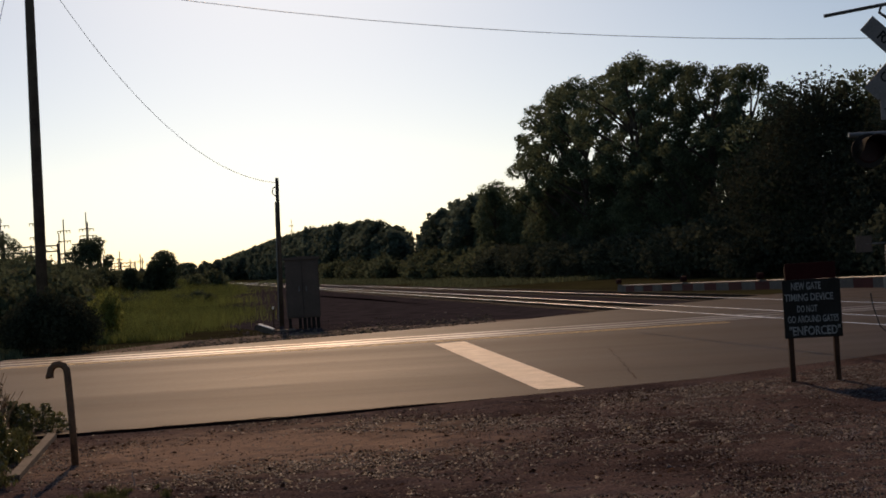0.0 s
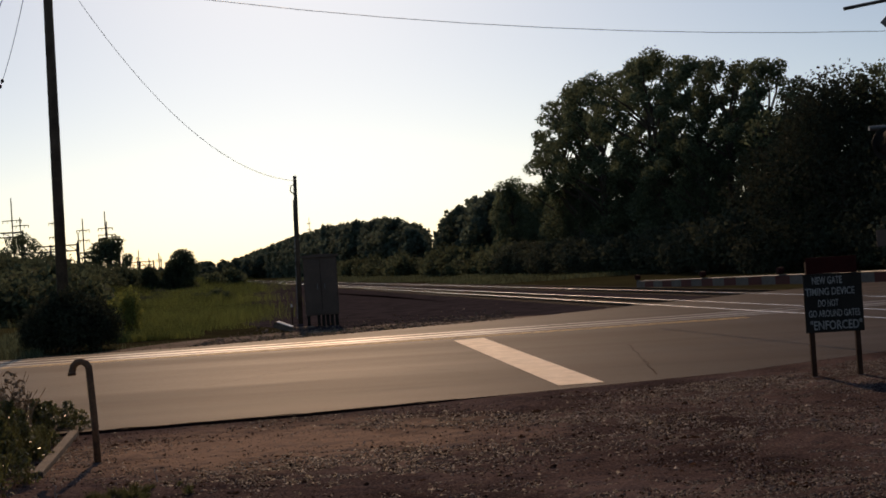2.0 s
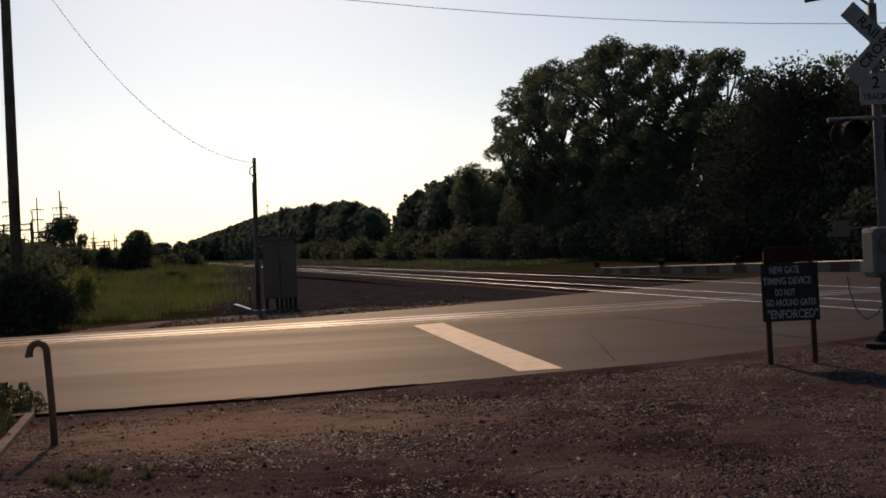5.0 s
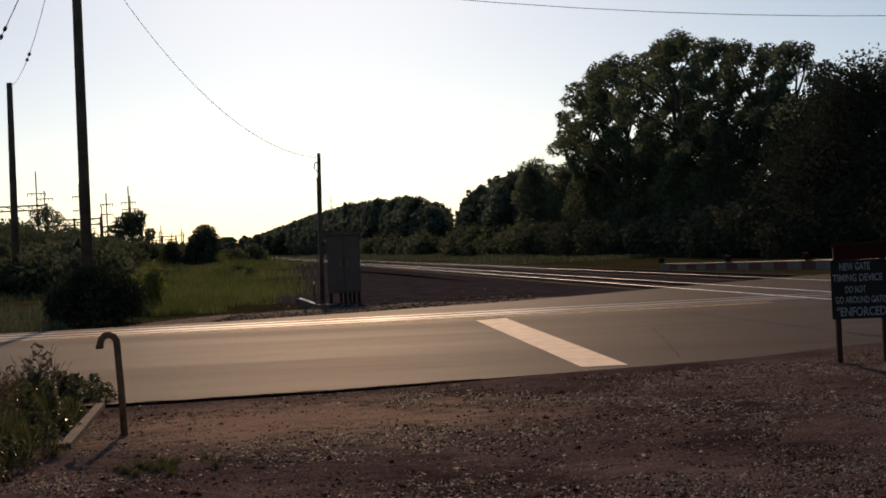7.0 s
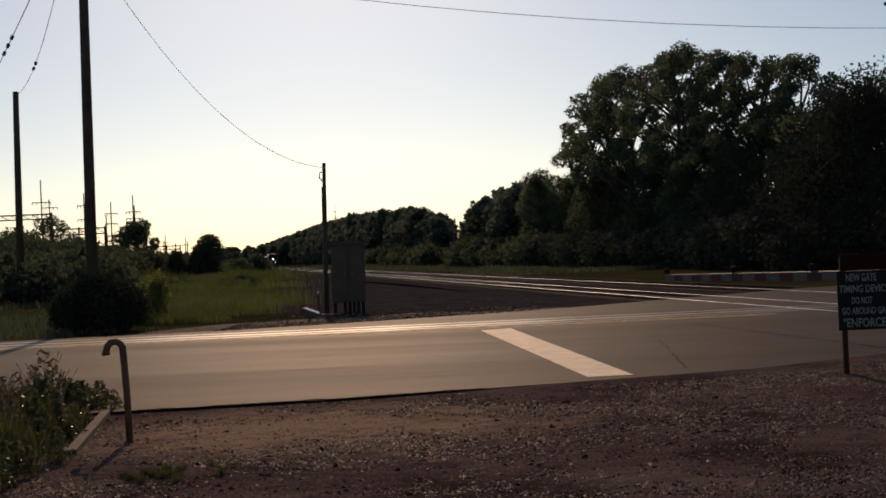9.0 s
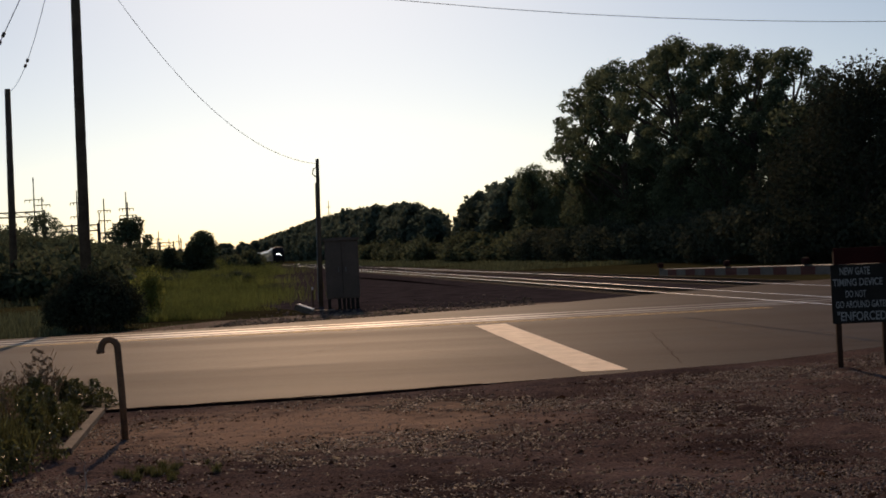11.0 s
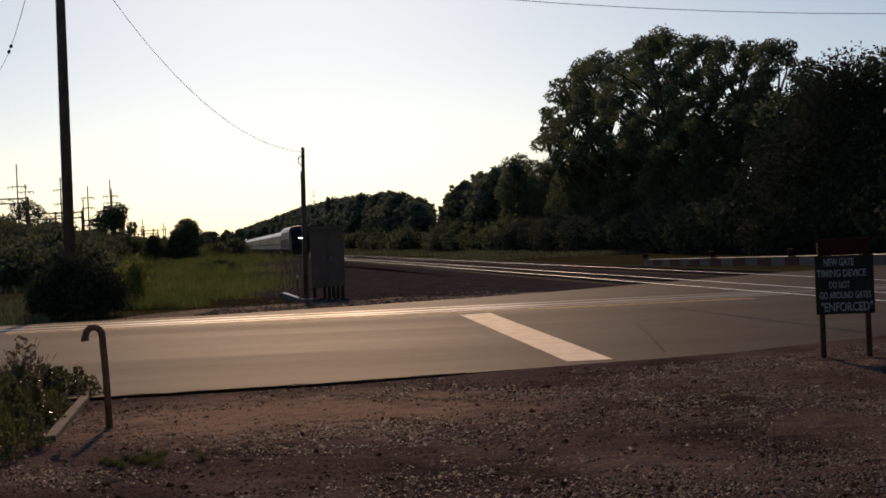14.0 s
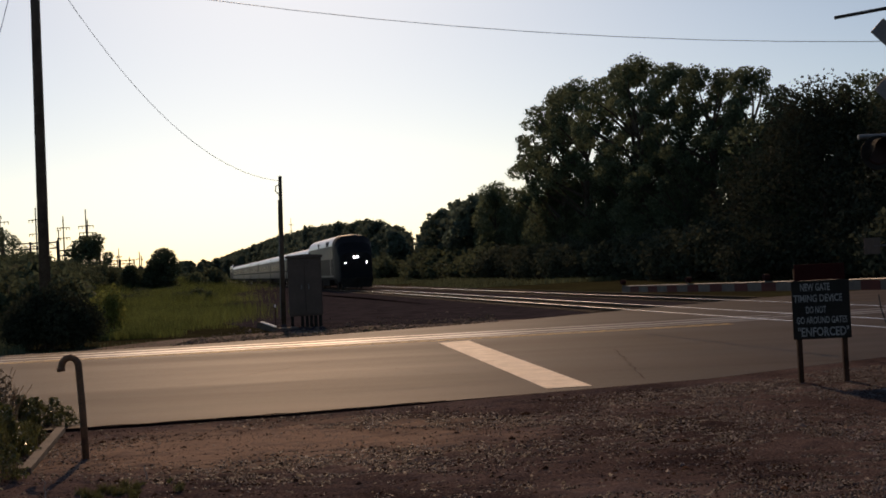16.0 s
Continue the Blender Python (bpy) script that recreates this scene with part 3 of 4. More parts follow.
def roadside(rng, n):
    x = rng.uniform(-16, -1.5, n)
    y = np.interp(x, [-16, -10.7, -6.6, -2.77, 0], [26.7, 27.6, 28.2, 29.8, 31.2]) + 0.15 + 5.5 * rng.uniform(size=n) ** 1.4
    return x, y, np.zeros(n)


field("meadow_grass", 130000, 3, M_GRASS, meadow, 0.3, 1.5, 0.028, "tall yellow-green grass and weeds in the field")
for k in range(46):
    y = 78 + 90 * rng0.random()
    put(SHRUBS[k % 2], y * rng0.uniform(-0.325, -0.255 if k % 3 else -0.2), y, FAR_Z, rng0.uniform(0.14, 0.28) * (0.5 + y / 120), rng0.uniform(0, 360), 0.9, "low dark weedy clump in the tall grass")
YELLOW_SHRUB.matrix_basis = pose(-12.4, 41, FAR_Z)
field("field_grass", 14000, 7, M_SCRUB, leftfield, 0.25, 0.9, 0.05, "patchy green grass in the field beyond the road")
field("verge_grass", 26000, 4, M_SCRUB, verge, 0.25, 0.7, 0.1, "dull green grass between the tracks and the woods")
field("roadside_grass", 2600, 6, M_SCRUB, roadside, 0.1, 0.16, 0.03, "short dark roadside grass on bare earth")

def earth_outline():
    rng = random.Random(12)
    xs = [-30 + 1.1 * q for q in range(31)]
    near = [(x, float(np.interp(x, [p[0] for p in FAR[::-1]], [p[1] for p in FAR[::-1]])) - 0.1) for x in xs]
    far = [(x, y + float(np.interp(x, [-30, -10, -8, -3, 3], [1.6, 3.2, 6.5, 6.5, 2.6])) + rng.uniform(-0.5, 0.5)) for x, y in near]
    return near + far[::-1]


tagged(sheet("roadside_earth", earth_outline(), FAR_Z + 0.02, M_EARTH), "bare dusty brown earth along the road", "earth")
cinder = sheet("cinder_yard", [(1.9, 32.6), (5.2, 35.6)] + [on_track(a, 11.9)[:2] for a in (30, 300, 900)] + [on_track(900, 8)[:2], (-32, 172), (-9.5, 46), (-5.5, 36.5), (-4.5, 31.4)], FAR_Z + 0.012, M_BALLAST)
tagged(cinder, "dark bare cinder ground beside the tracks", "cinders")


# ---- poles and wires ----
def pole(name, x, y, z, h, r, lean=(0, 0), label=""):
    t = thing(name, x, y, z, 0, label, "utility pole")
    bm = bmesh.new()
    tube(bm, [(0, 0, -0.3), (lean[0] * h * 0.5, lean[1] * h * 0.5, h * 0.5), (lean[0] * h, lean[1] * h, h)], [r, r * 0.88, r * 0.72], 14)
    part("shaft", bm, M_POLE, t, smooth=True)
    return t


pole_a = pole("utility_pole", -11.545, 33.0, FAR_Z, 12.6, 0.165, (0.0095, 0), "tall dark weathered timber utility pole behind a shrub")
pole_b = pole("utility_pole", -5.82, 40.6, FAR_Z, 5.25, 0.085, (0.022, 0), "short timber pole beside the relay cabinet")
part("bracket", tube(bmesh.new(), [(0.09, -0.02, 4.95), (-0.04, -0.02, 4.9), (-0.07, -0.02, 4.72), (0.05, -0.02, 4.6)], 0.022, 6), M_WIRE, pole_b)
part("conduit", tube(bmesh.new(), [(-0.08, -0.05, 0.2), (-0.055, -0.05, 1.2), (0.02, -0.05, 4.4)], 0.02, 6), M_ALU, pole_b)
pole_d = pole("utility_pole", -22.7, 50.1, FAR_Z, 8.8, 0.15, label="short dark timber utility pole in the scrub")
pole_c = pole("utility_pole", -25.6, 62.0, FAR_Z, 11.75, 0.21, (0.013, 0), "dark timber utility pole in the scrub")


def wire(name, a, b, sag, r, label, beads=()):
    """A sagging cable; beads: where insulators sit on it, as shares of its length."""
    a, b = Vector(a), Vector(b)

    def on(f):
        return a.lerp(b, f) - Vector((0, 0, 4 * sag * f * (1 - f)))
    t = thing(name, *a, 0, label, "cable")
    part("strand", tube(bmesh.new(), [on(k / 24) - a for k in range(25)], r, 5), M_WIRE, t)
    for f in beads:
        d = (on(f + 0.01) - on(f - 0.01)).normalized()
        c = on(f) - a
        part("insulator", tube(bmesh.new(), [c - d * 0.16, c - d * 0.1, c, c + d * 0.1, c + d * 0.16], [0.02, 0.07, 0.05, 0.07, 0.02], 8), M_WIRE, t, smooth=True)
    return t


wire("overhead_cable", (-11.5, 33, 11.55), (-5.75, 40.5, 4.93), 1.55, 0.008, "thin dark overhead cable sagging between two poles")
wire("overhead_cable", (-11.5, 33, 10.65), (46.5, 35, 10.65), 3.11, 0.0095, "thin dark overhead cable crossing the sky")
wire("overhead_cable", (-11.5, 33, 11.9), (46.5, 35, 11.9), 3.0, 0.008, "thin dark overhead cable crossing the sky")
wire("guy_cable", (-11.6, 33, 12.3), (-25.5, 62, 11.4), 1.3, 0.012, "thin dark cable with insulators between two poles", (0.52, 0.56))
wire("guy_cable", (-11.6, 33, 12.4), (-22.6, 50, 8.5), 0.15, 0.016, "dark guy cable with a row of insulators", (0.5, 0.54, 0.58))


# ---- substation ----
def mast(x, y, h, arms=(), r=0.16):
    t = thing("power_mast", x, y, FAR_Z, 0, "thin dark power mast of the distant substation", "power mast", "substation masts")
    part("shaft", tube(bmesh.new(), [(0, 0, -0.2), (0, 0, h)], [r * 1.3, r * 0.7], 6), M_WIRE, t)
    for f, w in arms:
        part("crossarm", box(bmesh.new(), -w, w, -0.1, 0.1, h * f - 0.08, h * f + 0.08), M_WIRE, t)
        for q in (-w, -w * 0.5, w * 0.5, w):
            part("insulator", tube(bmesh.new(), [(q, 0, h * f), (q, 0, h * f - 0.55)], [0.09, 0.06], 6), M_WIRE, t)
    return t


for x, y, h, arms in ((-86, 220, 19.8, ((0.78, 1.8), (0.66, 1.8))), (-84.1, 219, 15.9, ((0.9, 1.6),)), (-78, 221, 16.9, ((0.86, 1.3), (0.7, 1.3), (0.56, 1.3))), (-73.4, 220, 12.4, ()),
                      (-72.1, 219, 14.9, ((0.85, 1.2), (0.72, 1.2))), (-68.7, 222, 16.2, ((0.8, 1.4), (0.68, 1.4), (0.56, 1.4))), (-67.8, 220, 14.1, ((0.82, 1.6),))):
    mast(x, y, h, arms)
for k, h in enumerate((11.8, 10.4, 9.2, 11.0, 8.6, 10.0, 8.8, 7.6)):
    mast(-99.5 + k * 2.15, 330 + (k % 3) * 3, h + 0.4, ((0.8, 0.9),) if k % 2 else (), 0.2)


def gantry(x0, x1, y, z0, z1):
    t = thing("steel_gantry", x0, y, FAR_Z, 0, "dark steel lattice beam of the distant substation", "gantry", "substation gantries")
    w = x1 - x0
    for zz in (z0, z1):
        part("beam", box(bmesh.new(), 0, w, -0.12, 0.12, zz - 0.13, zz + 0.13), M_WIRE, t)
    for q in (0.0, 0.5, 1.0):
        part("column", tube(bmesh.new(), [(w * q, 0, -0.2), (w * q, 0, z0 + 0.3)], 0.2, 6), M_WIRE, t)
    for q in range(6):
        part("brace", tube(bmesh.new(), [(w * q / 6, 0, z0), (w * (q + 1) / 6, 0, z1)], 0.07, 5), M_WIRE, t)
    return t


gantry(-96, -83.7, 219, 13.1, 12.2)
gantry(-83.6, -73.4, 219, 10.0, 8.9)
gantry(-74, -66, 221, 8.4, 7.4)
gantry(-97, -89, 331, 8.0, 7.0)

# line poles in the gap of the woods and over the tracks
for s, off, h in ((197, 48, 11.5), (486, 44, 25.0)):
    t = mast(*on_track(s, off)[:2], h, ((0.9, 0.8), (0.8, 0.8)) if s > 300 else ())
    tagged(t, "thin dark power mast rising behind the woods", "power mast")

# ---- relay cabinet ----
cab = thing("relay_cabinet", -4.72, 38.2, FAR_Z, 8, "tall beige-grey steel relay cabinet on short legs", "cabinet")
cab.scale = (1.1, 1.1, 1.04)
part("body", box(bmesh.new(), -0.5, 0.5, -0.36, 0.36, 0.36, 2.2, 0.02), M_GREYPAINT, cab)
bm = bmesh.new()
prism(bm, [(-0.55, 2.2), (0.55, 2.2), (0.55, 2.27), (0.0, 2.31), (-0.55, 2.27)], -0.42, 0.42, "y")
part("roof", bm, M_GREYPAINT, cab)
for x0, x1 in ((-0.47, -0.01), (0.01, 0.47)):
    d = part("door", box(bmesh.new(), x0, x1, -0.385, -0.362, 0.42, 2.14, 0.008), M_GREYPAINT, cab)
    part("handle", tube(bmesh.new(), [(x0 * 0.12 + x1 * 0.12 + (0.05 if x0 > 0 else -0.05), -0.41, 1.2), (x0 * 0.12 + x1 * 0.12 + (0.05 if x0 > 0 else -0.05), -0.41, 1.36)], 0.012, 6), M_ALU, d)
for x in (-0.42, -0.12, 0.02, 0.15, 0.28, 0.42):
    part("leg", box(bmesh.new(), x - 0.045, x + 0.045, -0.3, 0.3, -0.05, 0.36), M_LOCODARK, cab)
pad = part("concrete_pad", box(bmesh.new(), -0.58, 0.58, -0.42, 0.42, -0.1, 0.0, 0.02), M_RUBBLE)
pad.matrix_basis = pose(-4.72, 38.2, FAR_Z + 0.01, 0, 0, 8)
tagged(pad, "low dirt-stained concrete pad under the relay cabinet", "concrete pad")
beam = part("concrete_block", box(bmesh.new(), -0.34, 0.34, -0.1, 0.1, -0.16, 0.03, 0.02), M_RUBBLE)
beam.matrix_basis = pose(-5.72, 36.4, 0.03, 5, 20, -12)
tagged(beam, "weathered concrete block with a sunlit glint painted white on top", "concrete block")
# added white strip: the sunlit glint of the block's top, put into colour
part("glint_strip", box(bmesh.new(), -0.26, 0.26, -0.08, 0.08, 0.032, 0.06, 0.008), M_BRIGHT, beam, "white strip painted as the top's sun glint")
cov = part("cable_cover", box(bmesh.new(), -0.45, 0.45, -0.4, 0.4, -0.05, 0.05, 0.02), M_RUBBLE)
cov.matrix_basis = pose(-5.35, 37.3, FAR_Z, 0, 0, 10)
tagged(cov, "low earth-stained concrete cover beside the relay cabinet", "cover")
mk = thing("marker_stake", -5.92, 39.4, FAR_Z, 0, "short stake with a white top beside the pole", "marker")
part("stake", tube(bmesh.new(), [(0, 0, -0.1), (0, 0, 0.7)], 0.02, 6), M_TIE, mk)
part("cap", tube(bmesh.new(), [(0, 0, 0.66), (0, 0, 0.76)], 0.03, 8), M_BRIGHT, mk)

# ---- hooked pipe ----
hook = thing("hooked_pipe", -3.52, 10.83, -0.012, 0, "rusty steel vent pipe with a hooked top in the gravel", "pipe")
bm = bmesh.new()
pts = [(0.0, 0, -0.2), (-0.015, 0, 0.45), (-0.035, 0, 0.86)] + [(-0.115 + 0.08 * math.cos(a), 0, 0.88 + 0.085 * math.sin(a)) for a in (0.3, 0.8, 1.4, 2.0, 2.6, 3.1)] + [(-0.2, 0, 0.85)]
part("pipe", tube(bm, pts, 0.033, 14), M_RUST, hook, smooth=True)
part("collar", tube(bmesh.new(), [(-0.203, 0, 0.875), (-0.2, 0, 0.835)], 0.038, 14), M_RUST, hook, smooth=True)


def words(text, size, parent, m, mat, width=1.0, label=""):
    cu = bpy.data.curves.new("lettering", "FONT")
    cu.body, cu.size, cu.align_x, cu.align_y, cu.extrude, cu.resolution_u = text, size, "CENTER", "CENTER", 0.001, 3
    cu.offset = size * 0.018
    tmp = new("lettering", cu)
    bpy.context.view_layer.update()
    me = bpy.data.meshes.new_from_object(tmp.evaluated_get(bpy.context.evaluated_depsgraph_get()))
    bpy.data.objects.remove(tmp)
    me.transform(Matrix.Diagonal((width, 1, 1, 1)))
    me.materials.clear()
    me.materials.append(mat)
    ob = new("lettering", me)
    ob.parent = parent
    ob.matrix_basis = m
    return ob


# ---- warning sign ----
sign = thing("warning_sign", 4.47, 14.0, -0.012, -4, "black board with white lettering on two dark posts", "sign")
board = part("board", box(bmesh.new(), -0.345, 0.345, -0.02, 0.0, 0.54, 1.25, 0.004), M_BLACK, sign)
part("header", box(bmesh.new(), -0.3, 0.3, -0.019, -0.001, 1.252, 1.45, 0.004), M_DARKRED, sign, "dull dark red header board")
for x, z0 in ((-0.27, -0.3), (0.27, -0.3)):
    part("post", box(bmesh.new(), x - 0.03, x + 0.03, 0.002, 0.06, z0, 1.4, 0.004), M_POST, sign)
for text, x, z, size, width in (("NEW GATE", -0.065, 1.165, 0.125, 0.56), ("TIMING DEVICE", -0.035, 1.03, 0.122, 0.68), ("DO NOT", -0.065, 0.89, 0.115, 0.52), ("GO AROUND GATES", 0.0, 0.765, 0.115, 0.56), ('"ENFORCED"', 0.015, 0.622, 0.148, 0.71)):
    words(text, size, board, pose(x, -0.0225, z, 90, 0, 0), M_LETTER, width)

# ---- crossing gate and signal mast ----
GX, GY = 6.18, 15.3
sig = thing("crossing_signal", GX, GY, -0.15, 0, "railway crossing mast with crossbuck, flashers and gate mechanism", "crossing signal")
sig.scale = (1.093, 1.093, 1.093)
part("mast", tube(bmesh.new(), [(0, 0, -0.2), (0, 0, 4.35)], 0.055, 14), M_CAST, sig, smooth=True)
part("base", tube(bmesh.new(), [(0, 0, -0.1), (0, 0, 0.2), (0, 0, 0.22), (0, 0, 0.35)], [0.3, 0.28, 0.16, 0.09], 16), M_LOCODARK, sig, "dark round foundation")
for text, tilt in (("RAILROAD", 45), ("CROSSING", -45)):
    bl = part("crossbuck_blade", box(bmesh.new(), -0.61, 0.61, -0.004, 0.004, -0.115, 0.115), M_WHITE, sig)
    bl.matrix_basis = pose(0.09, -0.085 - (0.008 if tilt < 0 else 0), 3.86, 0, tilt, 0)
    words(text, 0.17, bl, pose(0.0, -0.0055, 0, 90, 0, 0), M_BLACK, 1.0)
pl = part("track_count_plate", box(bmesh.new(), -0.2, 0.2, -0.004, 0.004, -0.19, 0.19), M_WHITE, sig)
pl.matrix_basis = pose(-0.03, -0.075, 3.3, 0, 0, 0)
words("2", 0.2, pl, pose(0, -0.0055, 0.07, 90, 0, 0), M_BLACK)
words("TRACKS", 0.11, pl, pose(0, -0.0055, -0.1, 90, 0, 0), M_BLACK, 0.8)
part("light_bar", tube(bmesh.new(), [(-0.62, -0.02, 2.95), (0.62, -0.02, 2.95)], 0.03, 8), M_ALU, sig)
for x in (-0.42, 0.42):
    disc = part("flasher", tube(bmesh.new(), [(x, -0.1, 2.74), (x, -0.115, 2.74)], 0.21, 24), M_BLACK, sig)
    part("lamp_housing", tube(bmesh.new(), [(x, 0.02, 2.74), (x, -0.1, 2.74)], [0.08, 0.12], 16), M_BLACK, disc)
    part("lens", tube(bmesh.new(), [(x, -0.116, 2.74), (x, -0.125, 2.74)], [0.15, 0.13], 16), M_LENS, disc)
    bm = bmesh.new()
    rings = []
    for y, span in ((-0.116, 2.2), (-0.42, 1.5)):
        rings.append([bm.verts.new((x + 0.165 * math.sin(a), y, 2.74 + 0.165 * math.cos(a))) for a in [span * (q / 8 - 1) for q in range(17)]])
    for q in range(16):
        bm.faces.new((rings[0][q], rings[0][q + 1], rings[1][q + 1], rings[1][q]))
    bmesh.ops.solidify(bm, geom=bm.faces[:], thickness=0.006)
    part("visor", bm, M_BLACK, disc)
mech = part("gate_mechanism", box(bmesh.new(), -0.2, 0.16, -0.22, 0.22, 1.0, 1.62, 0.07), M_CAST, sig, "grey cast-metal gate mechanism housing")
part("cover", tube(bmesh.new(), [(-0.02, -0.225, 1.42), (-0.02, -0.25, 1.42)], 0.13, 16), M_GREYPAINT, mech)
part("hanging_cable", tube(bmesh.new(), [(-0.49, -0.06, 1.03), (-0.47, -0.06, 0.86), (-0.4, -0.06, 0.62), (-0.28, -0.06, 0.5), (-0.14, -0.06, 0.56), (-0.03, -0.06, 0.74), (0.0, -0.06, 0.95)], 0.008, 6), M_WIRE, sig)
part("notice_plate", box(bmesh.new(), -0.62, -0.42, -0.02, -0.012, 1.52, 1.72), M_GREYPAINT, sig)
part("plate_stay", tube(bmesh.new(), [(-0.5, -0.01, 1.62), (0, 0, 1.62)], 0.012, 6), M_ALU, sig)
part("bell_arm", tube(bmesh.new(), [(-0.8, 0.05, 4.43), (0.3, 0.05, 4.58), (0.6, 0.05, 4.6)], 0.022, 8), M_WIRE, sig)
part("arm_bracket", tube(bmesh.new(), [(0.0, 0, 4.3), (0.02, 0.05, 4.54)], 0.03, 8), M_ALU, sig)
part("cable_hook", tube(bmesh.new(), [(-0.02, -0.04, 4.52), (-0.13, -0.04, 4.5), (-0.16, -0.04, 4.42), (-0.06, -0.04, 4.34)], 0.018, 8), M_WIRE, sig)

TIP = Vector((3.85, 25.5, 0.92))
ROOT = Vector((GX - 0.1, GY + 0.35, 1.08))
arm = thing("gate_arm", *ROOT, 0, "lowered gate arm with red and white stripes and lamps", "gate arm")
d = TIP - ROOT
LEN = d.length
arm.matrix_basis = Matrix.Translation(ROOT) @ Matrix.Rotation(math.atan2(d.y, d.x), 4, "Z") @ Matrix.Rotation(math.atan2(-d.z, d.xy.length), 4, "Y")
n = 21
for k in range(n):
    x0, x1 = -0.1 + (LEN + 0.1) * k / n, -0.1 + (LEN + 0.1) * (k + 1) / n
    t0, t1 = 0.07 - 0.006 * k / n, 0.07 - 0.006 * (k + 1) / n
    bm = bmesh.new()
    box(bm, x0, x1 - 0.003, -0.02, 0.02, -t1, t1)
    part("stripe", bm, M_RED if k % 2 else M_ARMWHITE, arm)
part("tension_wire", tube(bmesh.new(), [(-0.1, 0, 0.085), (LEN, 0, 0.075)], 0.011, 5), M_ALU, arm)
part("pivot_bracket", box(bmesh.new(), -0.35, 0.1, -0.05, 0.05, -0.09, 0.09, 0.02), M_ALU, arm)
for x in (LEN - 0.04, LEN * 0.66, LEN * 0.36):
    lamp = part("lamp_case", tube(bmesh.new(), [(x, -0.05, 0.16), (x, 0.05, 0.16)], 0.055, 12), M_DARKRED, arm)
    part("lamp_foot", box(bmesh.new(), x - 0.02, x + 0.02, -0.02, 0.02, 0.06, 0.1), M_WIRE, lamp)
part("cable", tube(bmesh.new(), [(-0.28, -0.12, 0.1), (0.02, -0.2, -0.25), (0.08, -0.28, -0.7), (-0.25, -0.35, -1.05)], 0.01, 6), M_WIRE, arm)


# ---- garden bed: weeds, grass, stones ----
def weed_model(name, seed, height, n_blades, n_leaves, dry, label):
    rng = np.random.default_rng(seed)
    t = thing(name, 0, 0, 0, 0, label, "plant")
    r = rng.uniform(0, 0.12, n_blades)
    a = rng.uniform(0, 6.28, n_blades)
    v, f = blades(rng, r * np.cos(a), r * np.sin(a), np.full(n_blades, -0.02), height * rng.uniform(0.5, 1.0, n_blades), np.full(n_blades, 0.014))
    raw("blade_tuft", v, f, M_DRY if dry else M_WEED, t)
    if n_leaves:
        z = height * rng.uniform(0.1, 1.0, n_leaves)
        q = 0.2 * (1.1 - z / height) * rng.uniform(0.2, 1.0, n_leaves) + 0.03
        a = rng.uniform(0, 6.28, n_leaves)
        v, f = leaf_quads(rng, np.stack([q * np.cos(a), q * np.sin(a), z], 1), 0.022)
        raw("foliage", v, f, M_DRY if dry == 2 else M_WEED, t)
    return t


M_DRY = material("dry seed heads", (0.09, 0.065, 0.04), (0.2, 0.15, 0.1), 0.8, 5, 30, 0, translucent=0.2, island=0.4)
WEEDS = [weed_model("grass_tuft", 31, 0.42, 70, 0, 0, "tuft of long green grass in the garden bed"), weed_model("weed", 32, 0.4, 26, 420, 0, "leafy green weed in the garden bed"),
         weed_model("weed", 33, 0.66, 30, 200, 2, "tall dry brown weed in the garden bed"), weed_model("weed", 34, 0.25, 16, 300, 0, "low leafy weed in the garden bed")]
rng1 = random.Random(8)
for k, w in enumerate(WEEDS):
    w.matrix_basis = pose(-5.2 - 0.2 * k, 10.6 + 0.5 * k, -0.012)
for k in range(300):
    y = 7.2 + 6.4 * rng1.random()
    edge = -3.45 - (y - 8.07) * 0.197
    u = rng1.random() ** 0.8
    x = edge - 0.03 - u * 2.4
    if y > 12.0 and u > 0.75:
        continue
    j = (0, 1, 3, 1, 2, 0)[k % 6] if u > 0.25 else (3, 1, 0)[k % 3]
    put(WEEDS[j], x, y, -0.012, rng1.uniform(0.7, 1.25) * (0.8 if u < 0.15 else 1.0), rng1.uniform(0, 360))
for k in range(26):
    x, y, f = -2.65 + rng1.gauss(0, 0.22), 9.0 + rng1.gauss(0, 0.16), rng1.uniform(0.14, 0.3)
    put(WEEDS[0], x, y, -0.012, f * 1.3, 40 * x, 0.6, "small green grass tuft in the gravel")
M_TIMBER = material("weathered grey timber", (0.03, 0.022, 0.017), (0.085, 0.064, 0.05), 0.9, 6, 40, 0.4)
for a, b in (((-4.45, 12.9), (-3.83, 10.1)),):
    d = Vector((b[0] - a[0], b[1] - a[1], 0))
    e = part("bed_edging", box(bmesh.new(), 0, d.length, -0.05, 0.05, -0.1, 0.065, 0.01), M_TIMBER)
    e.matrix_basis = Matrix.Translation((a[0], a[1], -0.012)) @ Matrix.Rotation(math.atan2(d.y, d.x), 4, "Z")
    tagged(e, "weathered timber edging of the garden bed", "edging")

for x, y, h, r in ((-3.05, 8.35, 0.16, 10), (-2.62, 9.55, 0.1, 80), (-3.3, 9.1, 0.12, 200)):
    bm = bmesh.new()
    tube(bm, [(0, 0, -0.03), (0.015, 0.01, h * 0.4), (0.0, 0.02, h * 0.75), (0.03, 0.03, h)], [0.004, 0.004, 0.003, 0.002], 5)
    o = part("dry_stalk", bm, M_CONCRETE)
    o.matrix_basis = pose(x, y, 0, 0, 0, r)
    tagged(o, "thin pale dry stalk standing in the gravel", "stalk")
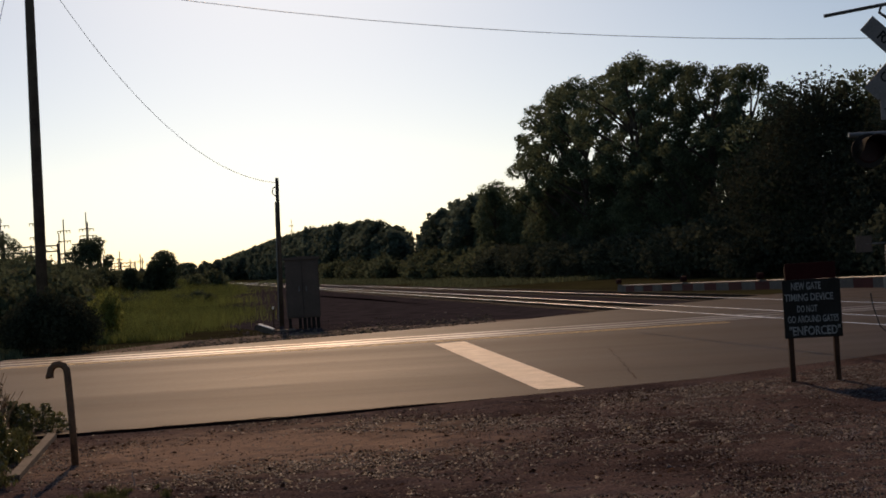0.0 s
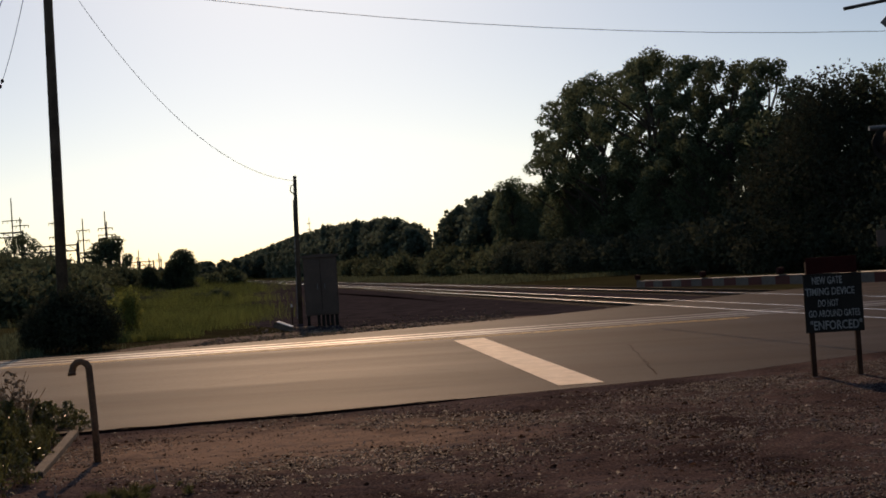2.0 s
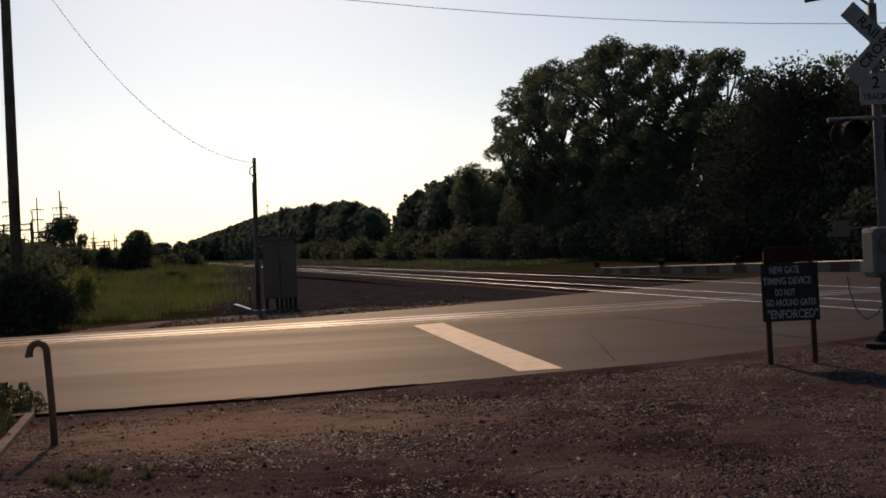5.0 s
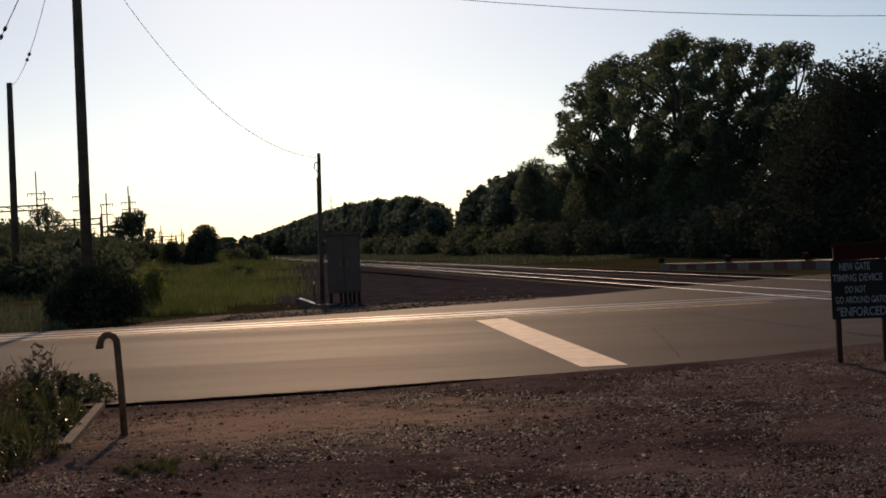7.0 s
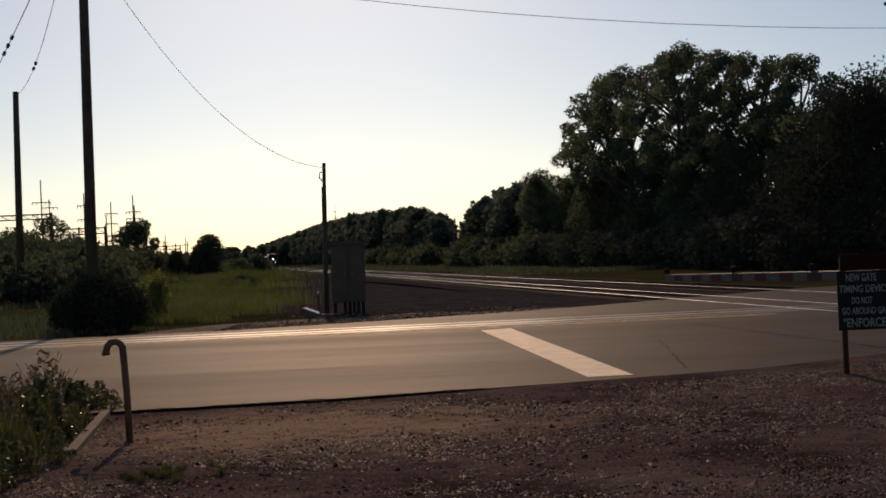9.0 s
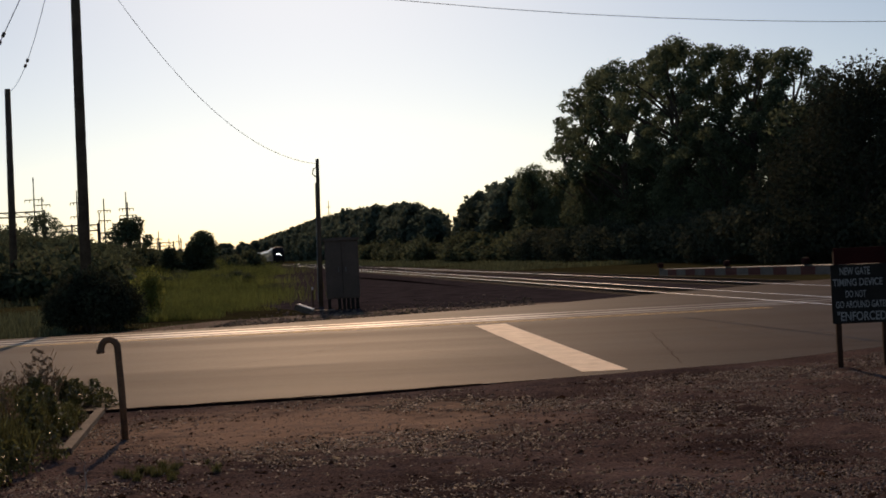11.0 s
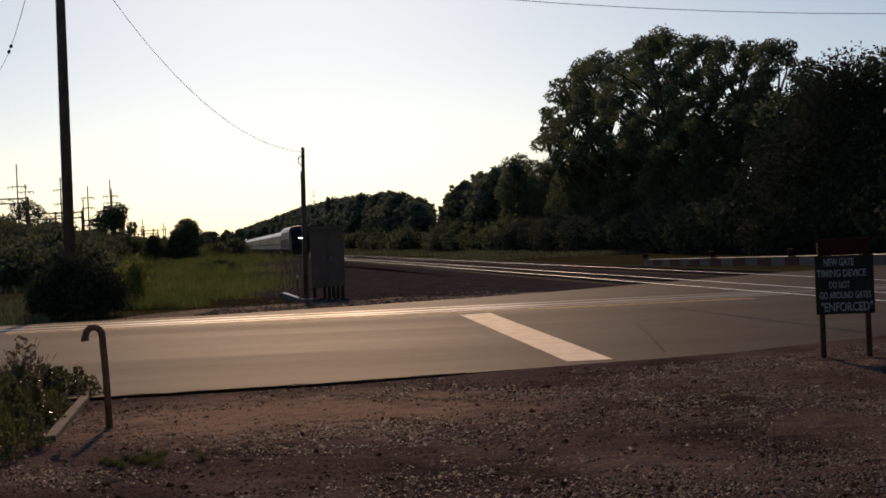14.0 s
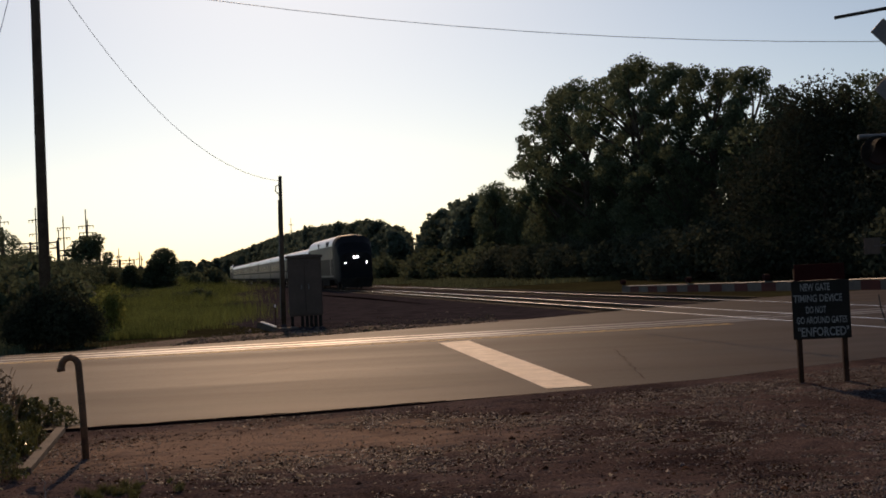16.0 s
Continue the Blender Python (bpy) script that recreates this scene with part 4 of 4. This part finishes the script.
# uneven dirt and loose stones on the lot
nx, ny = 320, 220
xs = np.linspace(-9, 9.5, nx)
edge_y = np.interp(xs, [p[0] for p in NEAR], [p[1] for p in NEAR]) - 0.05
gv = np.zeros((ny, nx, 3))
for j in range(ny):
    y = 6.0 + (edge_y - 6.0) * j / (ny - 1)
    gv[j, :, 0], gv[j, :, 1] = xs, y
    fade = min(1.0, (ny - 1 - j) / 6)
    spill = 0.03 * max(0.0, 1 - (ny - 1 - j) / 14)          # dirt drifted up to the asphalt's edge
    gv[j, :, 2] = [-0.006 + fade * (0.018 * noise.noise((x * 0.9, q * 0.9, 0)) + 0.016 * noise.noise((x * 2.6, q * 3.6, 5)) + 0.02 * noise.noise((x * 6, q * 8, 9)) + 0.012 * noise.noise((x * 13, q * 15, 3))) + spill * min(1, max(0, x + 1.2) / 2) for x, q in zip(xs, y)]
idx = np.arange(nx * ny).reshape(ny, nx)
dirt = raw("gravel_surface", gv.reshape(-1, 3), np.stack([idx[:-1, :-1], idx[:-1, 1:], idx[1:, 1:], idx[1:, :-1]], -1).reshape(-1, 4), M_GRAVEL)
tagged(dirt, "uneven reddish dirt and gravel surface", "gravel", kind="structure")


def stones(name, n, seed, size, mat, label, x0=-8, x1=9, even=1.0):
    rng = np.random.default_rng(seed)
    x = rng.uniform(x0, x1, n)
    y = 6.5 + (np.interp(x, [p[0] for p in NEAR], [p[1] for p in NEAR]) - 6.6) * rng.uniform(size=n) ** 0.9
    dens = 1.5 * np.array([noise.noise((a * 0.38, b * 0.95, 2)) for a, b in zip(x, y)])
    keep = even * dens + 0.22 * np.clip(x / 3, -1, 1) - 0.9 * even * np.exp(-((x + 1.9) / 1.9) ** 2 - ((y - 11.4) / 1.2) ** 2) + rng.uniform(-0.6, 0.6, n) > 0.0
    x, y = x[keep], y[keep]
    n = len(x)
    lump = np.array([(1, 0, 0), (0, 1, 0), (-1, 0, 0), (0, -1, 0), (0, 0, 1)], float)
    r = size * rng.lognormal(0, 0.4, n)
    v = lump[None] * r[:, None, None] * rng.uniform(0.5, 1.3, (n, 5, 1)) * np.array([1.05, 1.05, 0.46])
    v[:, 4, :2] += rng.uniform(-0.5, 0.5, (n, 2)) * r[:, None]
    v[:, :4, 2] -= 0.004
    a = rng.uniform(0, 6.28, n)
    c, s_ = np.cos(a)[:, None], np.sin(a)[:, None]
    v = np.stack([v[:, :, 0] * c - v[:, :, 1] * s_, v[:, :, 0] * s_ + v[:, :, 1] * c, v[:, :, 2]], -1)
    v += np.stack([x, y, np.full(n, 0.0)], 1)[:, None, :]
    f = np.array([(0, 1, 4), (1, 2, 4), (2, 3, 4), (3, 0, 4)])
    return tagged(raw(name, v.reshape(-1, 3), (np.arange(n)[:, None, None] * 5 + f).reshape(-1, 3), mat), label, "gravel", kind="stuff")


stones("gravel", 230000, 51, 0.0085, M_STONE, "loose grey and brown gravel stones on the lot")
stones("gravel", 3200, 53, 0.018, M_CLOD, "dark reddish clods of dirt on the lot", -4.5, 2.5, even=0.3)
stones("gravel", 100000, 55, 0.006, M_STONE, "fine grit trodden into the dirt of the lot", even=0.15)
stones("gravel", 60000, 54, 0.0085, M_CLOD, "small dark stones and dirt crumbs on the lot", even=0.4)
stones("gravel", 5000, 52, 0.013, M_STONE, "larger loose stones on the lot", even=0.4)


rngr = np.random.default_rng(61)
n = 3500
x = rngr.uniform(-7.5, 1.5, n)
y = np.interp(x, [-10.7, -6.6, -2.77, 1.74], [27.6, 28.2, 29.8, 32.2]) + 0.5 + rngr.gamma(2.0, 1.5, n)
r = 0.035 * rngr.lognormal(0, 0.5, n)
octa = np.array([(1, 0, 0), (0, 1, 0), (-1, 0, 0), (0, -1, 0), (0, 0, 0.6), (0, 0, -0.5)], float)
v = octa[None] * r[:, None, None] * rngr.uniform(0.5, 1.3, (n, 6, 1)) + np.stack([x, y, np.full(n, FAR_Z + 0.02)], 1)[:, None, :]
f = np.array([(0, 1, 4), (1, 2, 4), (2, 3, 4), (3, 0, 4), (1, 0, 5), (2, 1, 5), (3, 2, 5), (0, 3, 5)])
tagged(raw("rubble", v.reshape(-1, 3), (np.arange(n)[:, None, None] * 6 + f).reshape(-1, 3), M_RUBBLE), "pale broken stone scattered on the roadside earth", "rubble", kind="stuff")


# ---- train ----
def car_shell(half, top, shoulder, floor):
    """The outline of a car's body: upright sides, rounded shoulders, a gently arched roof."""
    pts = [(-half, floor), (half, floor), (half, shoulder)]
    for k in range(1, 7):
        a = k / 7 * math.pi / 2
        pts.append((half * (0.45 + 0.55 * math.cos(a)), shoulder + (top - shoulder - 0.08) * math.sin(a)))
    pts.append((0, top))
    return pts + [(-x, z) for x, z in pts[2:-1]][::-1]


def roof_shell(half, top, shoulder):
    """The upper part of the body's outline, a little proud of it."""
    pts = [(x * 1.008, z + 0.012) for x, z in car_shell(half, top, shoulder, 0) if z >= shoulder]
    return pts + [(x * 0.9, z - 0.08) for x, z in pts[::-1]]


def bogie(parent, y, z=0.0):
    b = part("bogie", box(bmesh.new(), -1.1, 1.1, y - 1.5, y + 1.5, 0.5, 0.85, 0.06), M_LOCODARK, parent)
    for q in (-1.25, 1.25):
        for x in (-0.75, 0.75):
            part("wheel", tube(bmesh.new(), [(x - 0.06, y + q, 0.46), (x + 0.06, y + q, 0.46)], 0.46, 18), M_LOCODARK, b)


def coach():
    t = thing("passenger_coach", 0, 0, 0, TH, "stainless steel passenger coach with a dark window band", "railway coach", "train cars")
    L = 26.0
    part("shell", prism(bmesh.new(), car_shell(1.52, 4.03, 3.2, 1.0), 0.3, L - 0.3, "y"), M_STAINLESS, t)
    part("roof", prism(bmesh.new(), roof_shell(1.52, 4.03, 3.2), 0.32, L - 0.32, "y"), M_ROOF, t, "silver roof with sky highlight in its colour")
    part("underframe", box(bmesh.new(), -1.3, 1.3, 1.5, L - 1.5, 0.55, 1.0), M_LOCODARK, t)
    for side in (-1, 1):
        for k in range(10):
            y = 3.2 + k * 2.0
            part("window", box(bmesh.new(), side * 1.53 - 0.012, side * 1.53 + 0.012, y, y + 1.55, 2.05, 2.75, 0.005), M_GLASSDARK, t)
        part("stripe", box(bmesh.new(), side * 1.525 - 0.01, side * 1.525 + 0.01, 0.6, L - 0.6, 1.75, 1.95), M_LOCOBLUE, t)
    for y in (0.05, L - 0.3):
        part("vestibule", box(bmesh.new(), -0.55, 0.55, y - 0.15, y + 0.35, 1.0, 3.3), M_LOCODARK, t)
    bogie(t, 3.6)
    bogie(t, L - 3.6)
    return t


def locomotive(lit):
    t = thing("locomotive", 0, 0, 0, TH, "silver-grey diesel locomotive with a dark nose" + (" and lit headlights" if lit else " at the rear"), "locomotive", "train cars")
    L = 21.0
    part("shell", prism(bmesh.new(), car_shell(1.52, 4.52, 3.6, 1.05), 2.6, L - 0.3, "y"), M_LOCOGREY, t)
    part("roof", prism(bmesh.new(), roof_shell(1.52, 4.52, 3.6), 2.7, L - 0.32, "y"), M_ROOF, t, "silver roof with sky highlight in its colour")
    # raked cab: windscreen above, blunt nose below
    bm = bmesh.new()
    a = car_shell(1.52, 4.52, 3.6, 1.05)
    rings = []
    for y, w, zt in ((2.6, 1.0, 1.0), (1.5, 0.985, 0.975), (0.75, 0.93, 0.80), (0.25, 0.88, 0.62), (0.0, 0.82, 0.56)):
        rings.append([bm.verts.new((x * w, y, 1.05 + (z - 1.05) * zt if z > 1.05 else z - (0.35 if y < 1 else 0.1))) for x, z in a])
    m = len(a)
    for r0, r1 in zip(rings, rings[1:]):
        for q in range(m):
            bm.faces.new((r0[q], r0[(q + 1) % m], r1[(q + 1) % m], r1[q]))
    bm.faces.new(rings[-1])
    bmesh.ops.recalc_face_normals(bm, faces=bm.faces[:])
    part("cab", bm, M_LOCOBLUE, t, "dark blue raked cab and nose", smooth=False)
    for x in (-0.68, 0.68):
        w = part("windscreen", box(bmesh.new(), -0.55, 0.55, -0.015, 0.015, -0.33, 0.33, 0.01), M_GLASSDARK, t)
        w.matrix_basis = pose(x, 1.08, 3.78, -52, 0, 0)
    part("pilot", prism(bmesh.new(), [(-1.35, 0.95), (1.35, 0.95), (1.15, 0.18), (-1.15, 0.18)], -0.1, 0.4, "y"), M_LOCODARK, t)
    part("coupler", box(bmesh.new(), -0.15, 0.15, -0.45, 0.1, 0.75, 0.98, 0.03), M_LOCODARK, t)
    part("fuel_tank", box(bmesh.new(), -1.25, 1.25, 7.5, 13.0, 0.3, 1.04, 0.08), M_LOCODARK, t)
    part("underframe", box(bmesh.new(), -1.35, 1.35, 0.6, L - 0.4, 0.82, 1.05), M_LOCODARK, t)
    for side in (-1, 1):
        part("side_window", box(bmesh.new(), side * 1.525 - 0.012, side * 1.525 + 0.012, 2.75, 3.6, 2.6, 3.3, 0.01), M_GLASSDARK, t)
        part("cab_door", box(bmesh.new(), side * 1.525 - 0.01, side * 1.525 + 0.01, 3.9, 4.6, 1.2, 3.3, 0.01), M_LOCOGREY, t)
        for y in (5.2, 6.1, 12.2):
            g_ = part("grille", box(bmesh.new(), side * 1.4 - 0.13, side * 1.4 + 0.13, y, y + 0.7, 3.62, 4.02, 0.01), M_LOCODARK, t)
        part("stripe", box(bmesh.new(), side * 1.525 - 0.01, side * 1.525 + 0.01, 2.7, L - 0.5, 1.2, 2.55), M_LOCOBLUE, t)
    part("exhaust_hood", box(bmesh.new(), -0.5, 0.5, 10, 12.5, 4.3, 4.5, 0.04), M_LOCODARK, t)
    lens = M_LAMP if lit else M_ALU
    for x in (-0.14, 0.14):
        part("headlight", tube(bmesh.new(), [(x, 0.3, 2.6), (x, -0.05, 2.6)], 0.066, 14), lens, t)
    for x in (-0.87, 0.87):
        part("ditch_light", tube(bmesh.new(), [(x, 0.4, 2.16), (x, -0.04, 2.16)], 0.032, 12), lens, t)
    bogie(t, 4.2)
    bogie(t, L - 4.2)
    return t


TRAIN = [(locomotive(True), 0.0, False)]
first = coach()
for k in range(7):
    TRAIN.append((first if k == 0 else copy_thing(first, Matrix()), 21.4 + k * 26.4, False))
TRAIN.append((locomotive(False), 21.4 + 7 * 26.4 + 21.2, True))

SIZE = NEAR_OFF / 13.2               # the cars' size against the drawings above
for car, behind, reverse in TRAIN:
    car.scale = (SIZE, SIZE, SIZE)

# timber ties under the nearest rails
tie_bm = bmesh.new()
box(tie_bm, -1.36, 1.36, -0.115, 0.115, -0.2, -0.072)
tie_me = bpy.data.meshes.new("tie")
tie_bm.to_mesh(tie_me)
tie_bm.free()
tie_me.materials.append(M_TIE)
for tr, off in ((track_a, NEAR_OFF), (track_b, FAR_OFF)):
    for k in range(150):
        o = new("tie", tie_me)
        o.parent = tr
        o.matrix_basis = pose(off, 30 + k * 0.55, 0, 0, 0, 0)


def motions():
    """The train comes down the near track at about 42 m/s."""
    times = [0, 0.1, 0.2] + [0.5 * k for k in range(1, 32)] + [15.8, 15.9, 16]
    for car, behind, reverse in TRAIN:
        walk(car, [(t, pose(*on_track((91 + 40 * (16 - t) + behind) * SIZE, NEAR_OFF, 0.03), 0, 0, TH + (180 if reverse else 0))) for t in times])


motions()
